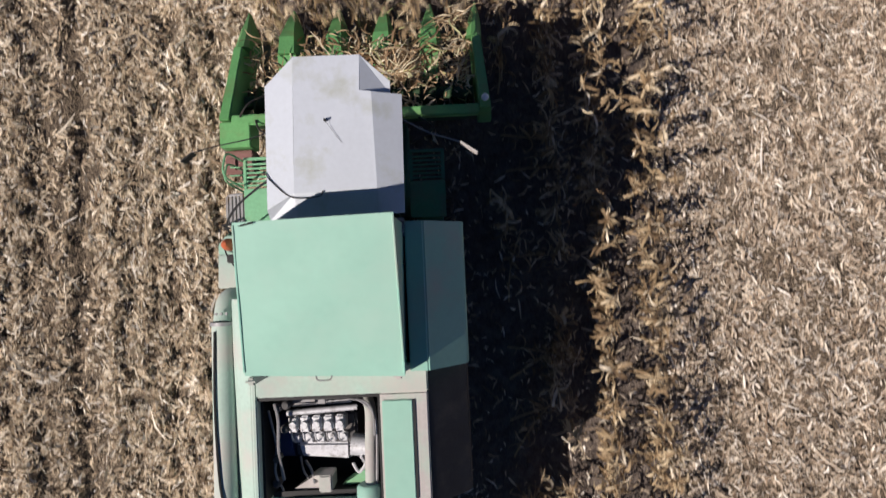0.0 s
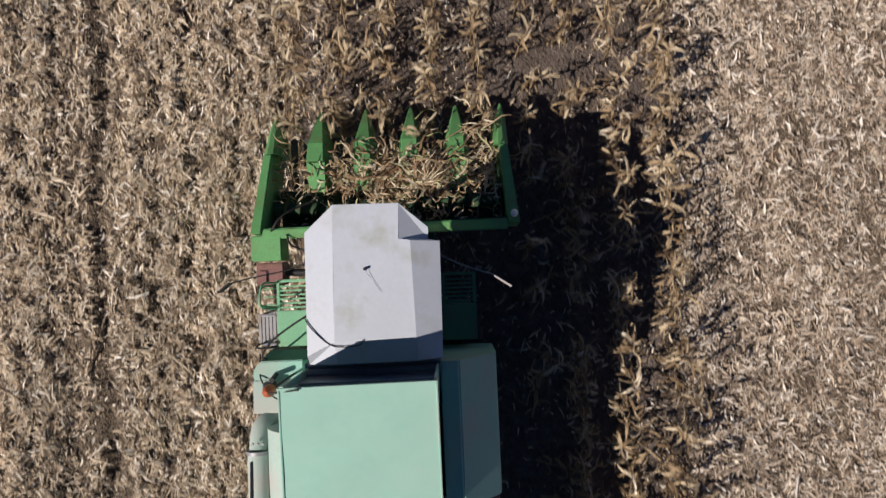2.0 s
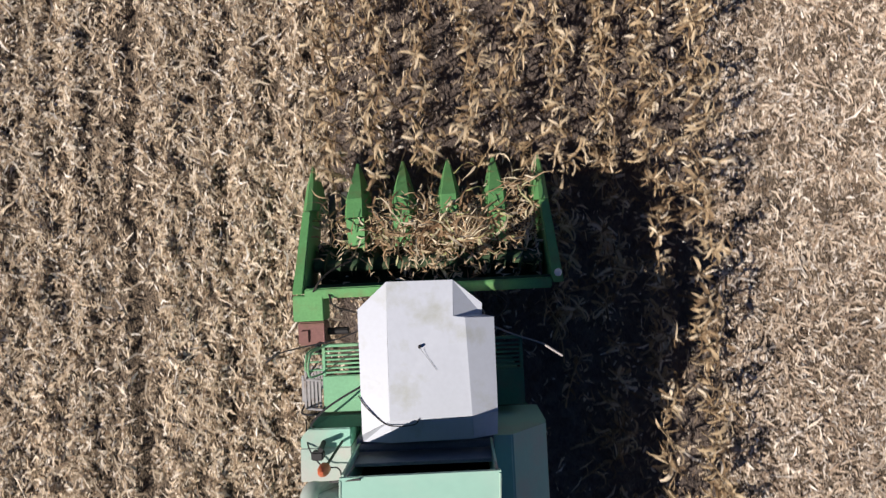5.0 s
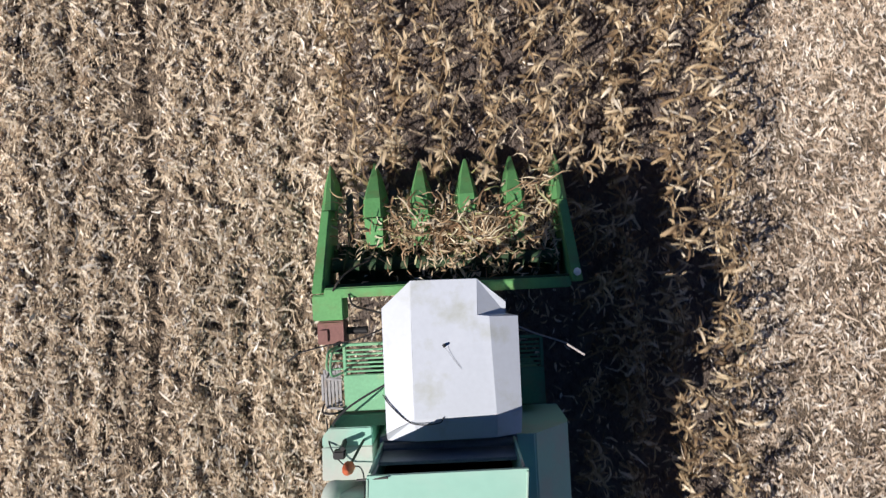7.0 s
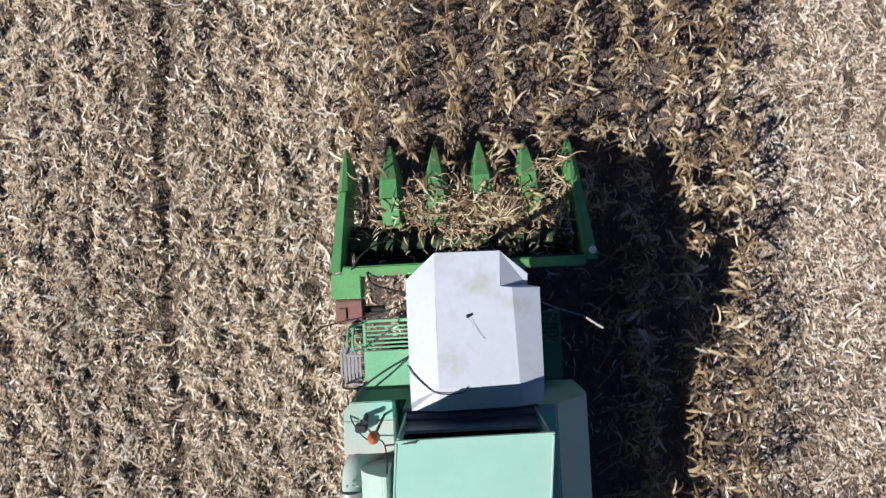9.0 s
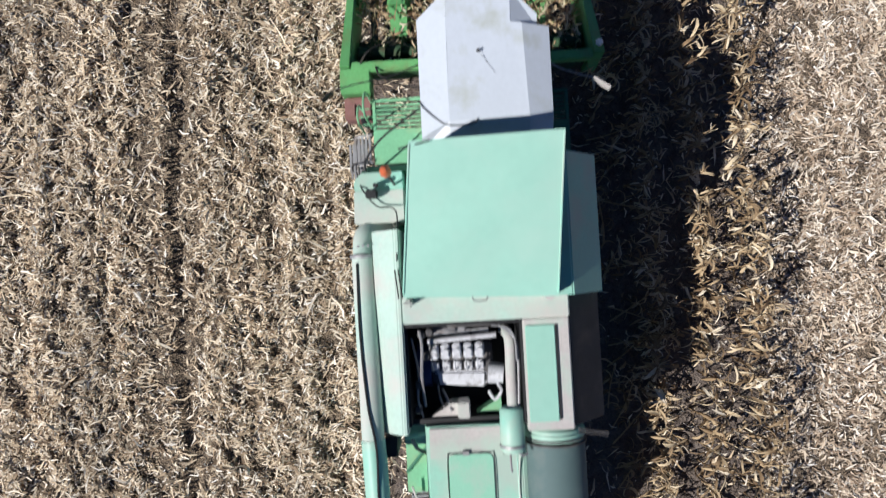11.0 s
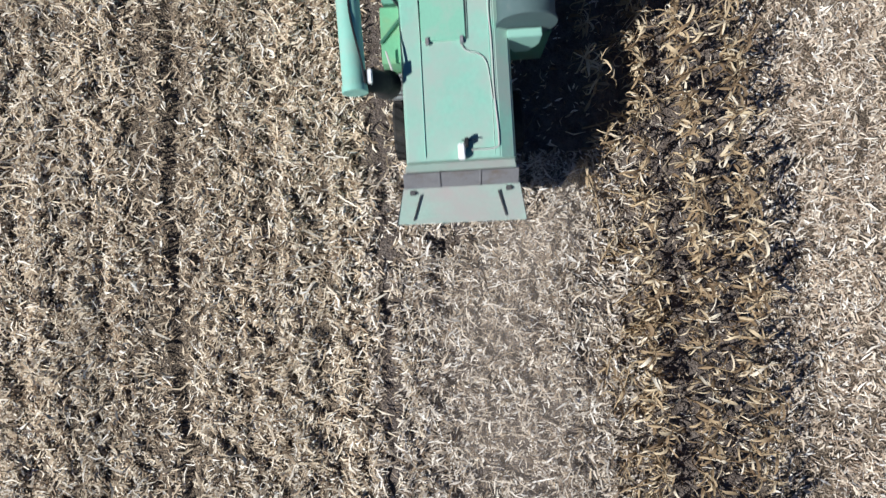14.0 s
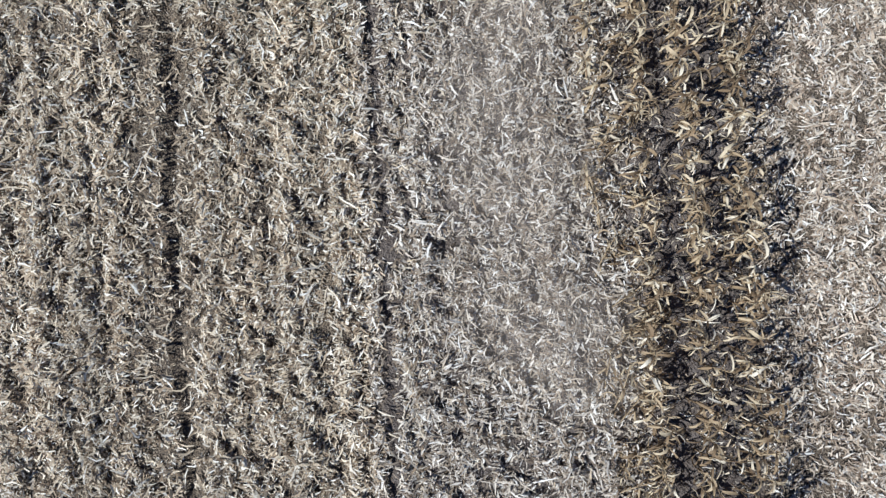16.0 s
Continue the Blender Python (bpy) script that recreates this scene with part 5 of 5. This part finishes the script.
def air_screen():
    # drum axis runs front to back beside the hood
    bm = bm_new()
    tube(bm, [(0.79, -6.58, 2.72), (0.79, -6.62, 2.72), (0.79, -6.74, 2.72)], [0.30, 0.345, 0.35], 32)
    drum = part("screen_housing", bm, MINT, combine, "mint-green air screen housing", smooth=True)
    for y in (-6.66, -6.71, -6.765):
        part("ring", tube(bm_new(), [(0.79, y, 2.72), (0.79, y - 0.018, 2.72)], 0.362, 32), MINT if y > -6.7 else OILY, drum, smooth=True)
    bm = bm_new()
    tube(bm, [(0.79, -6.77, 2.72), (0.79, -7.50, 2.72)], 0.345, 36)
    part("screen_drum", bm, MESH, drum, "dusty grey mesh drum", smooth=True)
    bm = bm_new()
    tube(bm, [(0.79, -7.50, 2.72), (0.79, -7.54, 2.72)], 0.365, 32)
    part("rim", bm, MESH, drum, smooth=True)
    bm = bm_new()
    ring = [[bm.verts.new((x, y, z)) for x, z in ((0.56, 2.66), (0.98, 2.66), (0.98, 2.38), (0.87, 2.12), (0.68, 2.12), (0.56, 2.38))] for y in (-7.66, -7.56)]
    for j in range(6):
        bm.faces.new((ring[0][j], ring[0][(j + 1) % 6], ring[1][(j + 1) % 6], ring[1][j]))
    bm.faces.new(ring[0])
    bm.faces.new(ring[1])
    bmesh.ops.bevel(bm, geom=bm.edges[:], offset=0.01, segments=2, affect="EDGES", clamp_overlap=True)
    part("drum_bracket", bm, COVER, combine, "pale mint bracket below the drum")
    bm = bm_new()
    box(bm, (0.57, -7.5, 1.3), (1.15, -6.62, 2.36), 0.02)
    part("radiator_box", bm, DARK_GREEN, combine)
    bm = bm_new()
    tube(bm, [(1.0, -6.56, 3.14), (1.36, -6.66, 2.98)], 0.014, 6)
    tube(bm, [(1.0, -6.60, 3.12), (1.36, -6.70, 2.95)], 0.010, 6)
    part("stay", bm, OILY, combine)


def wheel(x, y, radius, wide, lugs):
    hub = new("wheel")
    hub.parent = combine
    hub.matrix_basis = pose(x, y, radius)
    bm = bm_new()
    prof = [(-wide / 2, radius * 0.55), (-wide / 2, radius * 0.85), (-wide * 0.38, radius * 0.95), (wide * 0.38, radius * 0.95), (wide / 2, radius * 0.85), (wide / 2, radius * 0.55)]
    n = 40
    rings = [[bm.verts.new((u, r * math.cos(2 * math.pi * k / n), r * math.sin(2 * math.pi * k / n))) for u, r in prof] for k in range(n)]
    for k in range(n):
        a, b = rings[k], rings[(k + 1) % n]
        for j in range(len(prof)):
            bm.faces.new((a[j], a[(j + 1) % len(prof)], b[(j + 1) % len(prof)], b[j]))
    for k in range(lugs):
        for s in (-1, 1):
            a = 2 * math.pi * (k + 0.25 * s) / lugs
            pts = []
            for r in (radius * 0.93, radius):
                for u, da in ((0.0, 0), (0.0, 0.06), (s * wide * 0.47, -0.10), (s * wide * 0.47, -0.16)):
                    pts.append((u, r * math.cos(a + da), r * math.sin(a + da)))
            hexa(bm, pts)
    part("tyre", bm, RUBBER, hub, "dusty black ribbed tyre")
    bm = bm_new()
    tube(bm, [(-wide * 0.3, 0, 0), (wide * 0.3, 0, 0)], radius * 0.56, 24)
    tube(bm, [(-wide * 0.45, 0, 0), (wide * 0.45, 0, 0)], radius * 0.16, 12)
    part("rim", bm, DUSTY, hub)
    return hub


header()
pile()
for ob in combine.children_recursive:
    if ob.name.split(".")[0] in ("feeder_house", "front_axle"):
        continue
    # the header is carried high: lifted more at its rear beam than at the tips
    for v in ob.data.vertices:
        f = min(max(-v.co.y / 1.9, 0), 1)
        v.co = (v.co.x * (0.966 - 0.036 * f), v.co.y - 0.05 * (1 - f), v.co.z + 0.36 + 0.28 * f)
cab()
platforms()
tank()
unloader()
done = set(combine.children)
engine_bay()
rear_hood()
air_screen()
for ob in combine.children:
    # the machine's tail runs a little to the left of its nose
    if ob not in done:
        ob.location.x -= 0.11
WHEELS = [(wheel(x, y, r, w, l), x, y, r) for x, y, r, w, l in ((-1.02, -3.75, 0.78, 0.46, 20), (1.02, -3.75, 0.78, 0.46, 20), (-1.0, -8.2, 0.48, 0.28, 16), (0.66, -8.2, 0.48, 0.28, 16))]
bm = bm_new()
box(bm, (-0.8, -8.3, 0.42), (0.7, -8.1, 0.62), 0.02)
part("rear_axle", bm, BLACK, combine)


# ---- dust left by the chopper ----
def dust_material():
    m = bpy.data.materials.new("dust_haze")
    m.use_nodes = True
    nt = m.node_tree
    nt.nodes["Principled BSDF"].inputs["Base Color"].default_value = (0.64, 0.535, 0.43, 1)
    nt.nodes["Principled BSDF"].inputs["Roughness"].default_value = 1.0
    nt.nodes["Principled BSDF"].inputs["Specular IOR Level"].default_value = 0.0
    co = nt.nodes.new("ShaderNodeTexCoord")
    flat = nt.nodes.new("ShaderNodeVectorMath")
    flat.operation = "MULTIPLY"
    flat.inputs[1].default_value = (1, 1, 0)
    nt.links.new(co.outputs["Object"], flat.inputs[0])
    far = nt.nodes.new("ShaderNodeVectorMath")
    far.operation = "LENGTH"
    nt.links.new(flat.outputs[0], far.inputs[0])
    fall = nt.nodes.new("ShaderNodeMapRange")
    fall.interpolation_type = "SMOOTHERSTEP"
    fall.inputs["From Min"].default_value, fall.inputs["From Max"].default_value = 0.05, 1.0
    fall.inputs["To Min"].default_value, fall.inputs["To Max"].default_value = 1.0, 0.0
    nt.links.new(far.outputs["Value"], fall.inputs["Value"])
    wisp = nt.nodes.new("ShaderNodeTexNoise")
    wisp.inputs["Scale"].default_value, wisp.inputs["Detail"].default_value = 2.2, 4
    nt.links.new(co.outputs["Object"], wisp.inputs["Vector"])
    thick = nt.nodes.new("ShaderNodeMath")
    thick.operation = "MULTIPLY"
    nt.links.new(fall.outputs[0], thick.inputs[0])
    nt.links.new(wisp.outputs["Fac"], thick.inputs[1])
    gain = nt.nodes.new("ShaderNodeMath")
    gain.operation = "MULTIPLY"
    gain.inputs[1].default_value = 0.27
    nt.links.new(thick.outputs[0], gain.inputs[0])
    clear, mix = nt.nodes.new("ShaderNodeBsdfTransparent"), nt.nodes.new("ShaderNodeMixShader")
    nt.links.new(gain.outputs[0], mix.inputs[0])
    nt.links.new(clear.outputs[0], mix.inputs[1])
    nt.links.new(nt.nodes["Principled BSDF"].outputs[0], mix.inputs[2])
    nt.links.new(mix.outputs[0], nt.nodes["Material Output"].inputs["Surface"])
    return m


def dust():
    """A trailing plume in domed veils, each one drifting on with the harvester and slowly aside."""
    mat = dust_material()
    bm = bm_new()
    bmesh.ops.create_uvsphere(bm, u_segments=24, v_segments=12, radius=1.0)
    bmesh.ops.delete(bm, geom=[v for v in bm.verts if v.co.z < -0.01], context="VERTS")
    me = bpy.data.meshes.new("dust_puff")
    bm.to_mesh(me)
    bm.free()
    me.materials.append(mat)
    me.polygons.foreach_set("use_smooth", [True] * len(me.polygons))
    puffs = []
    for x, y, z, sx, sy, sz in ((1.1, -9.7, 0.45, 1.5, 1.3, 0.5), (0.6, -10.9, 0.25, 1.8, 1.4, 0.3), (0.7, -12.6, 0.3, 1.9, 2.0, 0.35), (1.0, -15.0, 0.3, 1.8, 2.4, 0.35)):
        ob = new("dust_puff", me)
        ob.scale = (sx, sy, sz)
        ob.location = (x, y, z)
        tagged(ob, "thin pale brown dust drifting behind the harvester", "dust", "dust plume", "stuff")
        puffs.append((ob, x, y, z))
    return puffs


puffs = dust()


# ---- movement ----
def motions():
    walk(combine, [(t, pose(0.10 * min(max((t - 9.0) / 3.0, 0), 1), SPEED * t, 0)) for t in range(0, 17)])
    for hub, x, y, r in WHEELS:
        walk(hub, [(0.4 * k, pose(x, y, r, -math.degrees(SPEED * 0.4 * k / r))) for k in range(41)])
    for ob, (x, y, z, turn) in plants:
        t0 = (y + 0.4) / SPEED
        t1 = t0 + 0.5
        stand, down = pose(x, y, z, 0, 0, turn), pose(x, y - 0.05, z - 2.2, 0, 0, turn)
        rows = [(0.0, stand)] if t0 > 0.2 else []
        if t0 > 0.2:
            rows += [(t0 - 0.1, stand)]
        elif t0 > -0.4:
            rows += [(0.0, pose(x, y, z - 2.2 * max(-t0, 0) / 0.5, 0, 0, turn))]
        else:
            rows += [(0.0, down)]
        if t0 > -0.4 and t1 < 15.9:
            rows += [(max(t1, 0.15), down)]
        last = rows[-1][1]
        walk(ob, rows + [(16.0, last if t0 < 15.8 else stand)])
    for ob, at, turn, way, lean in brushed:
        up = pose(*at) @ pose(0, 0, 0, 0, 0, turn)
        over = pose(*at) @ pose(0, 0, 0, 0, 0, way) @ pose(0, 0, 0, 0, lean, 0) @ pose(0, 0, 0, 0, 0, turn - way)
        t0 = (at[1] + 0.9) / SPEED
        if t0 < 0.1:
            rows = [(0.0, over)]
        elif t0 > 15.3:
            rows = [(0.0, up)]
        else:
            rows = [(0.0, up), (t0, up), (t0 + 0.5, over)]
        walk(ob, rows + [(16.0, rows[-1][1])])
    for k, (ob, x, y, z) in enumerate(puffs):
        walk(ob, [(t, pose(x + 0.12 * math.sin(0.7 * t + k), y + SPEED * t, z + 0.04 * math.sin(0.9 * t + 2 * k), 0, 0, 3 * t)) for t in range(0, 17)])
    for ob, y in beds:
        t0 = (y + 9.6) / SPEED
        rows = [(0.0, pose(0, y, -0.3)), (t0 - 0.4, pose(0, y, -0.3)), (t0, pose(0, y, 0.0))] if t0 < 15.9 else [(0.0, pose(0, y, -0.3))]
        walk(ob, rows + [(16.0, rows[-1][1])])


motions()
